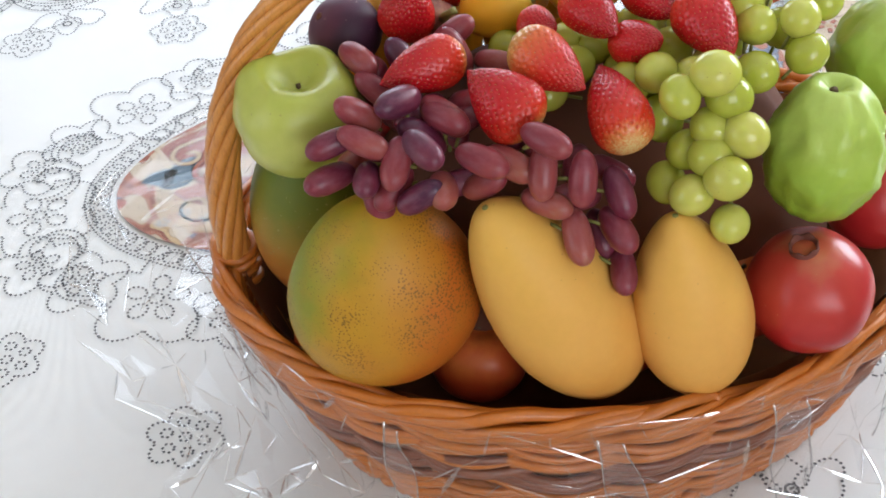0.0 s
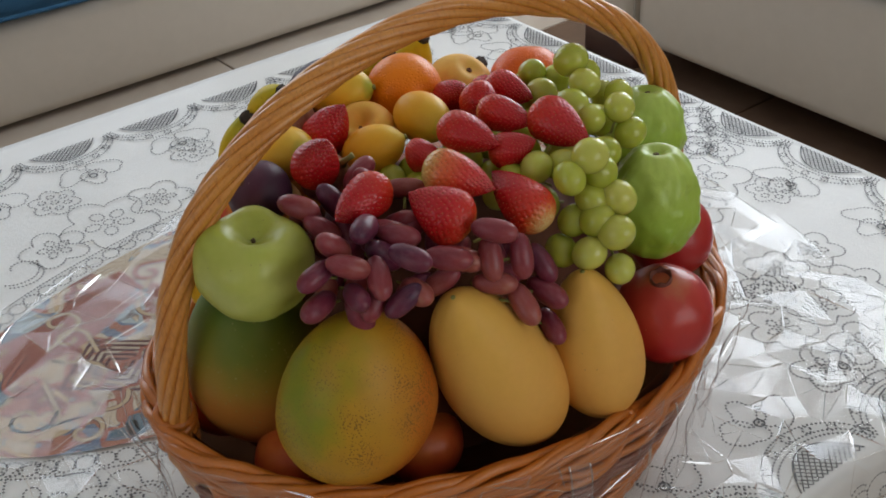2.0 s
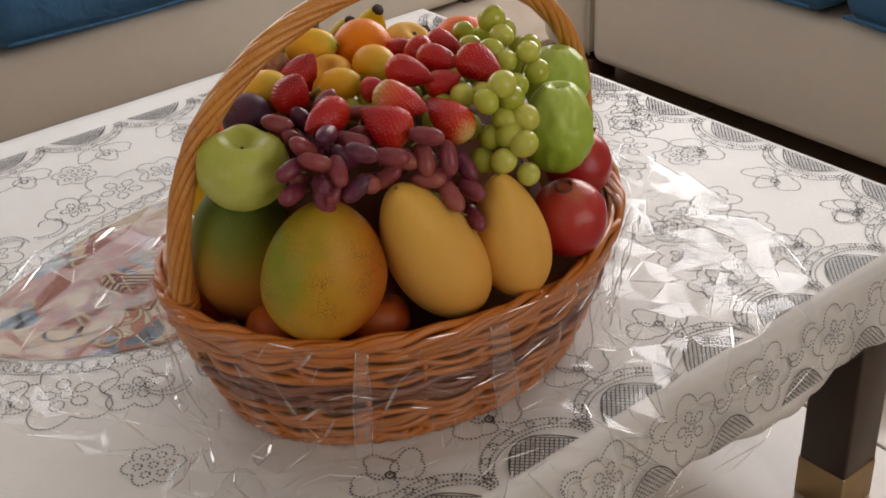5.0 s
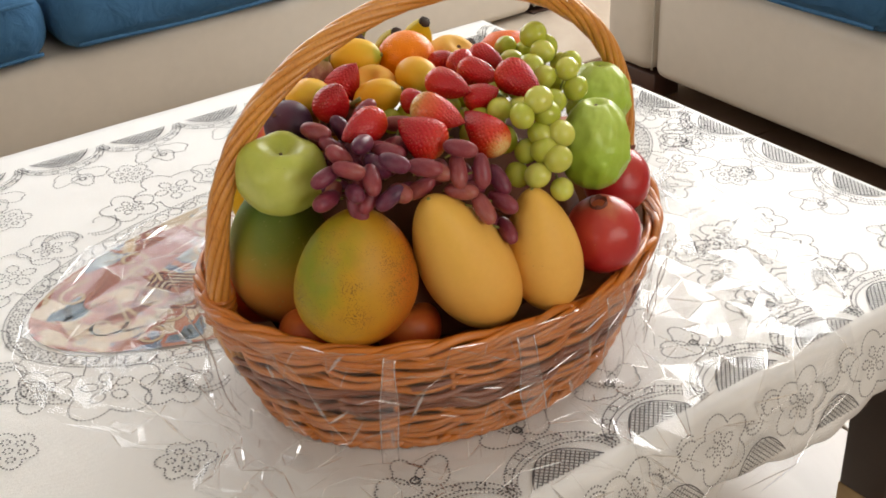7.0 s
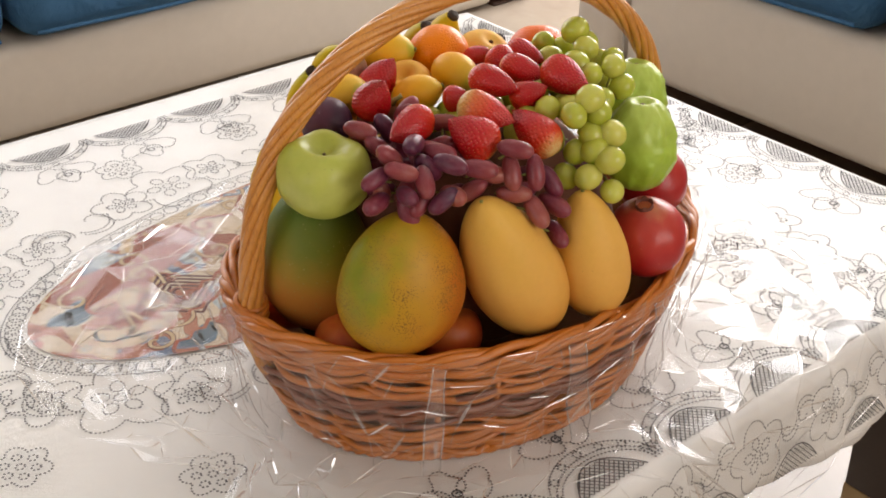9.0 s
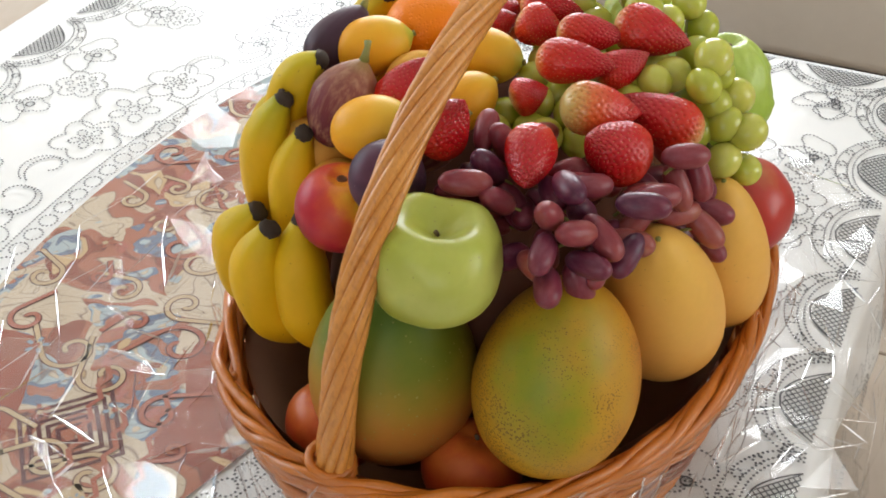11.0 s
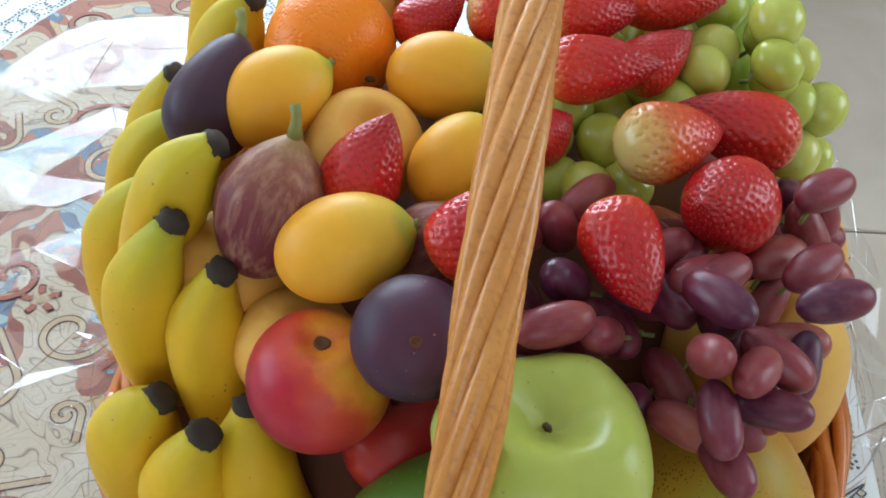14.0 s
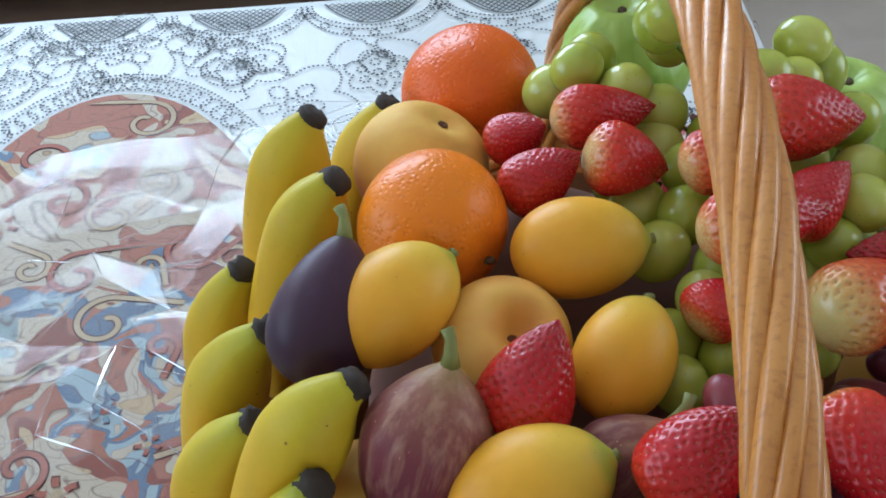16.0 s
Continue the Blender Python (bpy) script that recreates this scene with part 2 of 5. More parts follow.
DARK_WOOD = plain("dark_table_wood", (0.035, 0.018, 0.012), 0.35, 200, 0.3, 0.2, coat=0.3)
BRASS = plain("worn_brass", (0.55, 0.42, 0.25), 0.35, 200, 0.2, 0.1, metal=1.0)
SOFA_WHITE = plain("cream_leatherette", (0.60, 0.54, 0.46), 0.5, 400, 0.06, 0.3)
SOFA_BLUE = Mat("blue_velour", 0.85, spec=0.2)
SOFA_BLUE.colour(SOFA_BLUE.mix(SOFA_BLUE.noise(40, 5), (0.027, 0.090, 0.18), (0.045, 0.13, 0.24)))
SOFA_BLUE.bump(SOFA_BLUE.math("ADD", SOFA_BLUE.noise(14, 4, 0.5, SOFA_BLUE.scaled(1.0, 2.2, 1.0), 1.0), SOFA_BLUE.math("MULTIPLY", SOFA_BLUE.noise(400), 0.05)), 0.7, 0.02)
SOFA_BLUE = SOFA_BLUE.m
SOFA_FOOT = plain("walnut_foot", (0.07, 0.03, 0.02), 0.4, 200, 0.3, 0.2)
PIPING = plain("cream_piping", (0.42, 0.38, 0.32), 0.6)
TILE = Mat("polished_beige_tile", 0.12, spec=0.5)
TILE.colour(TILE.mix(TILE.noise(6, 6, distort=1.0), (0.42, 0.34, 0.27), (0.60, 0.53, 0.45)))
TILE = TILE.m
# Brown floor by the second sofa, with the sofa's shade in its colour.
SHADED_BROWN_TILE = Mat("polished_shaded_brown_tile", 0.15)
SHADED_BROWN_TILE.colour(SHADED_BROWN_TILE.mix(SHADED_BROWN_TILE.noise(7, 6, distort=1.0), (0.10, 0.06, 0.04), (0.19, 0.12, 0.08)))
SHADED_BROWN_TILE = SHADED_BROWN_TILE.m
GROUT = plain("floor_grout", (0.25, 0.2, 0.16), 0.9)
WALL = plain("warm_wall_paint", (0.62, 0.52, 0.42), 0.8, 150, 0.05, 0.2)
CEILING = plain("white_ceiling_paint", (0.8, 0.79, 0.76), 0.85, 150, 0.03, 0.2)
FRAME = plain("white_window_frame", (0.7, 0.7, 0.7), 0.4)

MANGO_RIPE = Mat("ripe_green_yellow_mango", 0.46, spec=0.3, sss=0.05)
lean = MANGO_RIPE.math("SUBTRACT", MANGO_RIPE.math("MULTIPLY", MANGO_RIPE.axis(0), 8.5), MANGO_RIPE.math("MULTIPLY", MANGO_RIPE.axis(2), 4.2))
lean = MANGO_RIPE.math("ADD", MANGO_RIPE.math("ADD", lean, 0.79), MANGO_RIPE.math("MULTIPLY", MANGO_RIPE.math("SUBTRACT", MANGO_RIPE.noise(22, 4), 0.5), 0.55))
mc = MANGO_RIPE.ramp(lean, (0.0, (0.13, 0.21, 0.012)), (0.22, (0.24, 0.25, 0.012)), (0.42, (0.46, 0.26, 0.016)), (0.75, (0.50, 0.215, 0.014)), (1.0, (0.46, 0.125, 0.012)))
mc = MANGO_RIPE.mix(MANGO_RIPE.math("MULTIPLY", MANGO_RIPE.ramp(MANGO_RIPE.noise(60, 5), (0.45, (0, 0, 0)), (0.7, (1, 1, 1))), 0.30), mc, (0.34, 0.16, 0.02))
dots = MANGO_RIPE.math("LESS_THAN", MANGO_RIPE.voronoi(560), MANGO_RIPE.math("MULTIPLY", MANGO_RIPE.ramp(MANGO_RIPE.noise(20, 3), (0.36, (0.10, 0.10, 0.10)), (0.60, (0.48, 0.48, 0.48))), 0.85))
mc = MANGO_RIPE.mix(MANGO_RIPE.math("MULTIPLY", dots, 0.75), mc, (0.13, 0.075, 0.015))
MANGO_RIPE.colour(mc).bump(MANGO_RIPE.noise(600, 3), 0.14, 0.0008)
MANGO_RIPE = MANGO_RIPE.m
MANGO_GREEN = skin("green_mango", ((0.0, (0.46, 0.13, 0.03)), (0.42, (0.44, 0.18, 0.03)), (0.62, (0.31, 0.20, 0.02)), (0.82, (0.16, 0.18, 0.014)), (1.0, (0.09, 0.16, 0.014))), 2, -0.075, 0.06, 0.16, 0.5, 0.0, 600, 0.1, (170, 0.22, (0.3, 0.28, 0.08)))
MANGO_YELLOW = skin("yellow_mango", ((0.0, (0.72, 0.36, 0.07)), (0.5, (0.76, 0.42, 0.095)), (1.0, (0.74, 0.44, 0.085))), 2, -0.07, 0.07, 0.35, 0.52, 0.0, 700, 0.10, (120, 0.09, (0.40, 0.22, 0.06)), 0.08)
APPLE = skin("pale_green_apple", ((0.0, (0.36, 0.42, 0.05)), (0.5, (0.50, 0.54, 0.13)), (1.0, (0.40, 0.46, 0.06))), 2, -0.04, 0.04, 0.5, 0.36, 0.08, 500, 0.08, (150, 0.13, (0.28, 0.24, 0.08)), 0.08, (90, 0.25, (0.36, 0.42, 0.07)), 0.35)
GUAVA = skin("green_guava", ((0.0, (0.27, 0.44, 0.035)), (0.5, (0.37, 0.54, 0.065)), (1.0, (0.48, 0.62, 0.14))), 2, -0.045, 0.045, 0.3, 0.38, 0.10, 130, 0.6, None, 0.08, None, 0.35)
POME = skin("red_pomegranate", ((0.0, (0.34, 0.015, 0.018)), (0.55, (0.42, 0.022, 0.022)), (0.85, (0.48, 0.05, 0.035)), (1.0, (0.50, 0.16, 0.07))), 2, -0.04, 0.045, 0.3, 0.30, 0.05, 300, 0.12, (130, 0.10, (0.50, 0.22, 0.10)), 0.04, None, 0.4)
RED_APPLE = skin("orange_red_apple", ((0.0, (0.50, 0.05, 0.015)), (0.6, (0.56, 0.08, 0.02)), (1.0, (0.58, 0.16, 0.03))), 2, -0.03, 0.03, 0.4, 0.35, 0.05, 500, 0.05, None, 0.05, (70, 0.4, (0.42, 0.03, 0.015)))


def peel(name, dark, light):
    m = Mat(name, 0.34, spec=0.32)
    pores = m.ramp(m.voronoi(420), (0.0, (0, 0, 0)), (0.5, (1, 1, 1)))
    m.colour(m.mix(m.noise(30, 4), dark, light))
    m.bump(m.math("ADD", pores, m.math("MULTIPLY", m.noise(60, 4), 2.0)), 0.6, 0.0006)
    return m.m


ORANGE = peel("orange_peel", (0.80, 0.185, 0.001), (0.86, 0.255, 0.001))
DEEP_ORANGE = peel("deep_orange_peel", (0.72, 0.105, 0.001), (0.80, 0.15, 0.001))
PEACH = skin("yellow_pink_peach", ((0.0, (0.64, 0.20, 0.05)), (0.4, (0.80, 0.41, 0.07)), (1.0, (0.84, 0.52, 0.10))), 2, -0.03, 0.03, 0.45, 0.6, 0.0, 800, 0.1, None, 0.08, (70, 0.28, (0.70, 0.22, 0.06)))
NECTARINE = Mat("red_nectarine", 0.38, spec=0.32, sss=0.05)
blush = NECTARINE.math("SUBTRACT", NECTARINE.math("MULTIPLY", NECTARINE.axis(2), 15.0), NECTARINE.math("MULTIPLY", NECTARINE.axis(1), 15.0))
blush = NECTARINE.math("ADD", NECTARINE.math("ADD", blush, 0.46), NECTARINE.math("MULTIPLY", NECTARINE.math("SUBTRACT", NECTARINE.noise(45, 5), 0.5), 0.8))
nc = NECTARINE.ramp(blush, (0.0, (0.26, 0.008, 0.040)), (0.40, (0.42, 0.014, 0.032)), (0.66, (0.58, 0.075, 0.025)), (0.86, (0.74, 0.27, 0.02)), (1.0, (0.78, 0.40, 0.03)))
streaks = NECTARINE.ramp(NECTARINE.noise(80, 4, vec=NECTARINE.scaled(1, 1, 0.12)), (0.45, (0, 0, 0)), (0.7, (0.5, 0.5, 0.5)))
NECTARINE.colour(NECTARINE.mix(streaks, nc, (0.50, 0.05, 0.03))).bump(NECTARINE.noise(600, 3), 0.05, 0.0008)
NECTARINE = NECTARINE.m
LOQUAT = skin("yellow_plum", ((0.0, (0.80, 0.36, 0.014)), (0.6, (0.82, 0.43, 0.022)), (0.93, (0.72, 0.50, 0.05)), (1.0, (0.45, 0.48, 0.05))), 2, -0.025, 0.027, 0.14, 0.44, 0.0, 300, 0.12, (160, 0.07, (0.35, 0.16, 0.03)), 0.12)
PLUM = skin("dark_plum", ((0.0, (0.040, 0.014, 0.035)), (0.4, (0.07, 0.028, 0.06)), (0.7, (0.05, 0.022, 0.045)), (1.0, (0.09, 0.03, 0.06))), 2, -0.02, 0.02, 0.5, 0.46, 0.0, 400, 0.15, (170, 0.13, (0.35, 0.24, 0.22)))
FIG = skin("purple_fig", ((0.0, (0.12, 0.014, 0.028)), (0.42, (0.18, 0.040, 0.045)), (0.70, (0.27, 0.11, 0.07)), (0.9, (0.34, 0.26, 0.08)), (1.0, (0.34, 0.38, 0.09))), 2, -0.022, 0.042, 0.15, 0.5, 0.0, 500, 0.25, (260, 0.12, (0.5, 0.34, 0.25)), 0.04, (210, 0.6, (0.44, 0.25, 0.15)))
FIG_DARK = skin("dark_fig", ((0.0, (0.04, 0.015, 0.03)), (0.7, (0.06, 0.02, 0.04)), (1.0, (0.12, 0.10, 0.05))), 2, -0.022, 0.042, 0.15, 0.5, 0.05, 500, 0.15)
BERRY = skin("strawberry_flesh", ((0.0, (0.66, 0.46, 0.18)), (0.06, (0.64, 0.20, 0.05)), (0.15, (0.60, 0.036, 0.012)), (0.5, (0.49, 0.009, 0.012)), (1.0, (0.37, 0.006, 0.012))), 2, -0.5, 0.5, 0.10, 0.25, 0.06, 350, 0.05, None, 0.05, None, 0.42)
BERRY_PALE = skin("half_ripe_strawberry_flesh", ((0.0, (0.56, 0.46, 0.16)), (0.12, (0.64, 0.36, 0.10)), (0.28, (0.64, 0.13, 0.03)), (0.6, (0.60, 0.03, 0.02)), (1.0, (0.46, 0.012, 0.014))), 2, -0.5, 0.5, 0.14, 0.24, 0.10, 350, 0.05, None, 0.05, None, 0.5)
SEED = plain("strawberry_seed", (0.46, 0.16, 0.035), 0.45)
RED_GRAPE = Mat("red_grape_skin", 0.3, spec=0.4, sss=0.2)
tint = RED_GRAPE.ramp(RED_GRAPE.math("ADD", RED_GRAPE.math("MULTIPLY", RED_GRAPE.axis(2), 0.10), RED_GRAPE.math("ADD", RED_GRAPE.math("MULTIPLY", RED_GRAPE.random(), 0.62), RED_GRAPE.math("MULTIPLY", RED_GRAPE.noise(1.5, 3), 0.35))), (0.08, (0.060, 0.012, 0.042)), (0.36, (0.15, 0.020, 0.042)), (0.62, (0.23, 0.036, 0.046)), (0.86, (0.31, 0.080, 0.060)), (1.0, (0.36, 0.17, 0.08)))
RED_GRAPE.colour(RED_GRAPE.mix(RED_GRAPE.math("MULTIPLY", RED_GRAPE.ramp(RED_GRAPE.noise(3.2, 5), (0.45, (0, 0, 0)), (0.75, (1, 1, 1))), 0.13), tint, (0.36, 0.22, 0.30)))
RED_GRAPE.rough(RED_GRAPE.ramp(RED_GRAPE.noise(3.2, 5), (0.4, (0.28, 0.28, 0.28)), (0.75, (0.55, 0.55, 0.55))))
RED_GRAPE = RED_GRAPE.m
GREEN_GRAPE = Mat("green_grape_skin", 0.20, coat=0.1, sss=0.7)
GREEN_GRAPE.b.inputs["Subsurface Radius"].default_value = (0.010, 0.012, 0.004)
tint = GREEN_GRAPE.ramp(GREEN_GRAPE.math("ADD", GREEN_GRAPE.math("MULTIPLY", GREEN_GRAPE.random(), 0.6), GREEN_GRAPE.math("MULTIPLY", GREEN_GRAPE.noise(1.6, 4), 0.4)), (0.0, (0.34, 0.39, 0.036)), (0.5, (0.46, 0.49, 0.072)), (1.0, (0.58, 0.55, 0.14)))
GREEN_GRAPE.colour(GREEN_GRAPE.mix(GREEN_GRAPE.ramp(GREEN_GRAPE.voronoi(3.2), (0.05, (1, 1, 1)), (0.09, (0, 0, 0))), tint, (0.30, 0.26, 0.06)))
GREEN_GRAPE = GREEN_GRAPE.m
BANANA = skin("banana_peel", ((0.0, (0.36, 0.34, 0.012)), (0.14, (0.62, 0.37, 0.004)), (0.4, (0.76, 0.44, 0.006)), (0.72, (0.72, 0.44, 0.006)), (0.90, (0.50, 0.43, 0.012)), (1.0, (0.26, 0.31, 0.02))), 2, -0.078, 0.073, 0.07, 0.52, 0.0, 300, 0.12, (130, 0.12, (0.16, 0.08, 0.01)), 0.05, (60, 0.25, (0.48, 0.36, 0.008)))
CROWN = plain("dry_crown", (0.16, 0.045, 0.03), 0.7, 300, 0.4, 0.5)
BLACK_TIP = plain("dry_black_tip", (0.045, 0.030, 0.020), 0.85, 300, 0.5, 0.9)
STEM = plain("dry_stem", (0.12, 0.08, 0.04), 0.8, 300, 0.4, 0.6)
STEM_HOLE = plain("torn_stem_hole", (0.13, 0.045, 0.015), 0.8, 300, 0.4, 0.6)
TWIG = plain("green_twig", (0.22, 0.22, 0.05), 0.6, 300, 0.3, 0.4)

# ---------------------------------------------------------------- mesh helpers


def shown(name, bm, material, parent=None, smooth=True, m=None):
    me = bpy.data.meshes.new(name)
    bm.to_mesh(me)
    bm.free()
    for f in me.polygons:
        f.use_smooth = smooth
    me.materials.append(material)
    ob = new(name, me)
    if m is not None:
        ob.matrix_world = m
    ob.parent = parent
    return ob


def part(name, bm, material, parent, label="", smooth=True):
    ob = shown(name, bm, material, parent, smooth)
    return tagged(ob, label)


def empty(name, m):
    ob = new(name)
    ob.empty_display_size = 0.02
    ob.matrix_world = m
    return ob


def pointing(place, way, spin=0.0):
    """A pose at place with its z axis along way."""
    return Matrix.Translation(place) @ Vector(way).normalized().to_track_quat("Z", "Y").to_matrix().to_4x4() @ pose(0, 0, 0, 0, 0, spin)


def solid(shape, rings=28, segs=36):
    """A closed round body: shape(t, a) gives a point for t from 0 (bottom) to 1 (top) and the angle a."""
    bm = bmesh.new()
    low, high = bm.verts.new(shape(0.0, 0.0)), bm.verts.new(shape(1.0, 0.0))
    rows = [[bm.verts.new(shape(k / rings, 2 * math.pi * j / segs)) for j in range(segs)] for k in range(1, rings)]
    for j in range(segs):
        i = (j + 1) % segs
        bm.faces.new((low, rows[0][i], rows[0][j]))
        bm.faces.new((high, rows[-1][j], rows[-1][i]))
        for a, b in zip(rows, rows[1:]):
            bm.faces.new((a[j], a[i], b[i], b[j]))
    return bm


def tube(bm, pts, radius, segs=6, closed=False):
    """Adds a tube along the points; radius is a number or a function of 0..1."""
    n = len(pts)
    pts = [Vector(p) for p in pts]
    rings, up = [], None
    for k, p in enumerate(pts):
        d = (pts[(k + 1) % n] - pts[k - 1]) if closed else (pts[min(k + 1, n - 1)] - pts[max(k - 1, 0)])
        d = d.normalized() if d.length > 1e-9 else Vector((0, 0, 1))
        if up is None:
            up = d.orthogonal().normalized()
        up = (up - d * up.dot(d)).normalized()
        side = d.cross(up)
        r = radius(k / max(1, n - 1)) if callable(radius) else radius
        rings.append([bm.verts.new(p + (up * math.cos(a) + side * math.sin(a)) * r) for a in (2 * math.pi * j / segs for j in range(segs))])
    for a, b in zip(rings, rings[1:] + (rings[:1] if closed else [])):
        for j in range(segs):
            i = (j + 1) % segs
            bm.faces.new((a[j], a[i], b[i], b[j]))
    if not closed:
        bm.faces.new(rings[0][::-1])
        bm.faces.new(rings[-1])
    return bm


def block(w, d, h, bevel=0.01, segs=3):
    """A box with rounded edges, standing on its origin."""
    bm = bmesh.new()
    bmesh.ops.create_cube(bm, size=1.0, matrix=Matrix.Translation((0, 0, h / 2)) @ Matrix.Diagonal((w, d, h, 1)))
    if bevel:
        bmesh.ops.bevel(bm, geom=bm.edges[:] + bm.verts[:], offset=bevel, segments=segs, affect="EDGES", profile=0.5)
    return bm

# ---------------------------------------------------------------- the room
FLOOR = -0.45


def slab(name, w, d, h, m, material, kind="structure", bevel=0.0):
    ob = shown(name, block(w, d, h, bevel), material, None, False, m)
    return tagged(ob, kind=kind)


floor = slab("floor", 5.6, 5.8, 0.08, room(0.1, 0.2, FLOOR - 0.085), GROUT)
slab("ceiling", 5.6, 5.8, 0.1, room(0.1, 0.2, 2.3), CEILING)


def wall_with_window(name, length, m, left, right, low, high):
    """A wall along its own x axis, 0.12 m thick, with one opening."""
    bm = bmesh.new()
    h = 2.3 - FLOOR
    for x0, x1, z0, z1 in ((-length / 2, left, 0, h), (right, length / 2, 0, h), (left, right, 0, low), (left, right, high, h)):
        bmesh.ops.create_cube(bm, size=1.0, matrix=Matrix.Translation(((x0 + x1) / 2, 0, (z0 + z1) / 2)) @ Matrix.Diagonal((x1 - x0, 0.12, z1 - z0, 1)))
    ob = tagged(shown(name, bm, WALL, None, False, m), kind="structure")
    fr = bmesh.new()
    mid = (left + right) / 2
    for x, z, w, t in ((mid, low + 0.02, right - left, 0.04), (mid, high - 0.02, right - left, 0.04), (left + 0.02, (low + high) / 2, 0.04, high - low - 0.08), (right - 0.02, (low + high) / 2, 0.04, high - low - 0.08), (mid, (low + high) / 2, 0.04, high - low - 0.08)):
        bmesh.ops.create_cube(fr, size=1.0, matrix=Matrix.Translation((x, -0.02, z)) @ Matrix.Diagonal((w, 0.05, t, 1)))
    part("window_frame", fr, FRAME, ob, smooth=False)
    return ob


wall_with_window("wall_north", 5.6, room(0.1, 3.1, FLOOR), -0.9, 1.5, 0.7, 2.2)
wall_with_window("wall_east", 5.8, room(2.9, 0.2, FLOOR, 0, 0, 90), 0.1, 2.2, 0.7, 2.2)
wall_with_window("wall_west", 5.8, room(-2.7, 0.2, FLOOR, 0, 0, 90), -1.5, 0.4, 0.75, 2.25)
# The opening in the south wall is added for the fill lamp.
wall_with_window("wall_south", 5.6, room(0.1, -2.7, FLOOR, 0, 0, 180), -1.55, 0.35, 0.75, 2.25)


def cushion(w, d, h, puff, seed):
    """A plump seat cushion with rolled edges and shallow dents."""
    bm = block(w, d, h, min(h * 0.42, 0.07), 5)
    bmesh.ops.subdivide_edges(bm, edges=[e for e in bm.edges if e.calc_length() > 0.12], cuts=7, use_grid_fill=True)
    for v in bm.verts:
        x, y = 2 * v.co.x / w, 2 * v.co.y / d
        v.co.z += puff * max(0, 1 - x * x) * max(0, 1 - y * y) * (1 if v.co.z > h / 2 else -0.2)
        v.co += Vector((0, 1, 1)) * 0.006 * noise.noise(Vector((v.co.x * 9, v.co.y * 9, v.co.z * 9 + seed)))
    return bm


def sofa(m, length, cushions, foot_h, seat_z, label):
    """A sofa along its own x axis, its front at y = 0, its seat behind."""
    ob = empty("sofa", m)
    part("base", block(length, 0.8, seat_z - foot_h, 0.03, 4), SOFA_WHITE, ob).matrix_basis = pose(0, 0.4, foot_h)
    for s in (-1, 1):
        part("arm", block(0.17, 0.85, 0.55 - foot_h, 0.05, 5), SOFA_WHITE, ob).matrix_basis = pose(s * (length / 2 + 0.088), 0.415, foot_h)
        for y in (0.06, 0.78):
            part("foot", block(0.16, 0.09, foot_h - 0.002, 0.005, 2), SOFA_FOOT, ob).matrix_basis = pose(s * (length / 2 + 0.085), y, 0.0)
    part("backrest", block(length, 0.18, 0.55, 0.06, 5), SOFA_WHITE, ob).matrix_basis = pose(0, 0.80, seat_z)
    step = length / cushions
    for k in range(cushions):
        cu = part("seat_cushion", cushion(step - 0.012, 0.66, 0.17, 0.03, k), SOFA_BLUE, ob, "deep blue velour seat cushion")
        cu.matrix_basis = pose(-length / 2 + step * (k + 0.5), 0.295, seat_z + 0.004)
        pip = bmesh.new()
        for z in (0.026, 0.146):
            tube(pip, [(x * step, -0.335, z - 0.004 * math.cos(x * 6)) for x in np.linspace(-0.44, 0.44, 24)], 0.005, 6)
        part("piping", pip, SOFA_BLUE, cu)
        back = part("back_cushion", cushion(step - 0.02, 0.34, 0.2, 0.05, k + 7), SOFA_BLUE, ob, "deep blue velour back cushion")
        back.matrix_basis = pose(-length / 2 + step * (k + 0.5), 0.64, seat_z + 0.36, 72, 0, 0)
    for s in (-1, 1):
        seam = tube(bmesh.new(), [(s * (length / 2 - 0.002), -0.002, foot_h + 0.02 + k * 0.02) for k in range(int((seat_z - foot_h - 0.03) / 0.02))], 0.003, 5)
        part("seam", seam, PIPING, ob)
    return tagged(ob, label, "sofa", "sofas round the table")


sofa(room(0.79, 1.96, FLOOR), 2.10, 3, 0.012, 0.23, "cream leatherette sofa with blue velour cushions under the window")
sofa(room(1.655, 0.28, FLOOR, 0, 0, -90), 2.02, 3, 0.07, 0.345, "cream leatherette sofa with blue cushions on walnut feet")

# ---------------------------------------------------------------- the table
U0, U1, V0, V1 = -0.72, 0.950, -0.045, 1.035
UC, VC = (U0 + U1) / 2, (V0 + V1) / 2
table = empty("coffee_table", room(UC, VC, FLOOR))
part("tabletop", block(U1 - U0 - 0.01, V1 - V0 - 0.01, 0.04, 0.006, 2), DARK_WOOD, table).matrix_basis = pose(0, 0, -FLOOR - 0.043)
part("apron", block(U1 - U0 - 0.16, V1 - V0 - 0.08, 0.07, 0.004, 1), DARK_WOOD, table).matrix_basis = pose(0, 0, -FLOOR - 0.114)
for su in (-1, 1):
    for sv in (-1, 1):
        leg = part("leg", block(0.075, 0.075, -FLOOR - 0.106, 0.004, 2), DARK_WOOD, table, "dark square wooden leg")
        leg.matrix_basis = pose(su * ((U1 - U0) / 2 - 0.090), sv * ((V1 - V0) / 2 - 0.06), 0.055)
        cap = part("foot_cap", block(0.077, 0.077, 0.068, 0.003, 2), BRASS, leg, "worn brass foot cap")
        cap.matrix_basis = pose(0, 0, -0.055)
tagged(table, "low dark wooden coffee table with brass-capped square legs", "coffee table")

# the cloth: flat on top, hanging over the edges in soft waves with a scalloped hem
DROP = 0.112


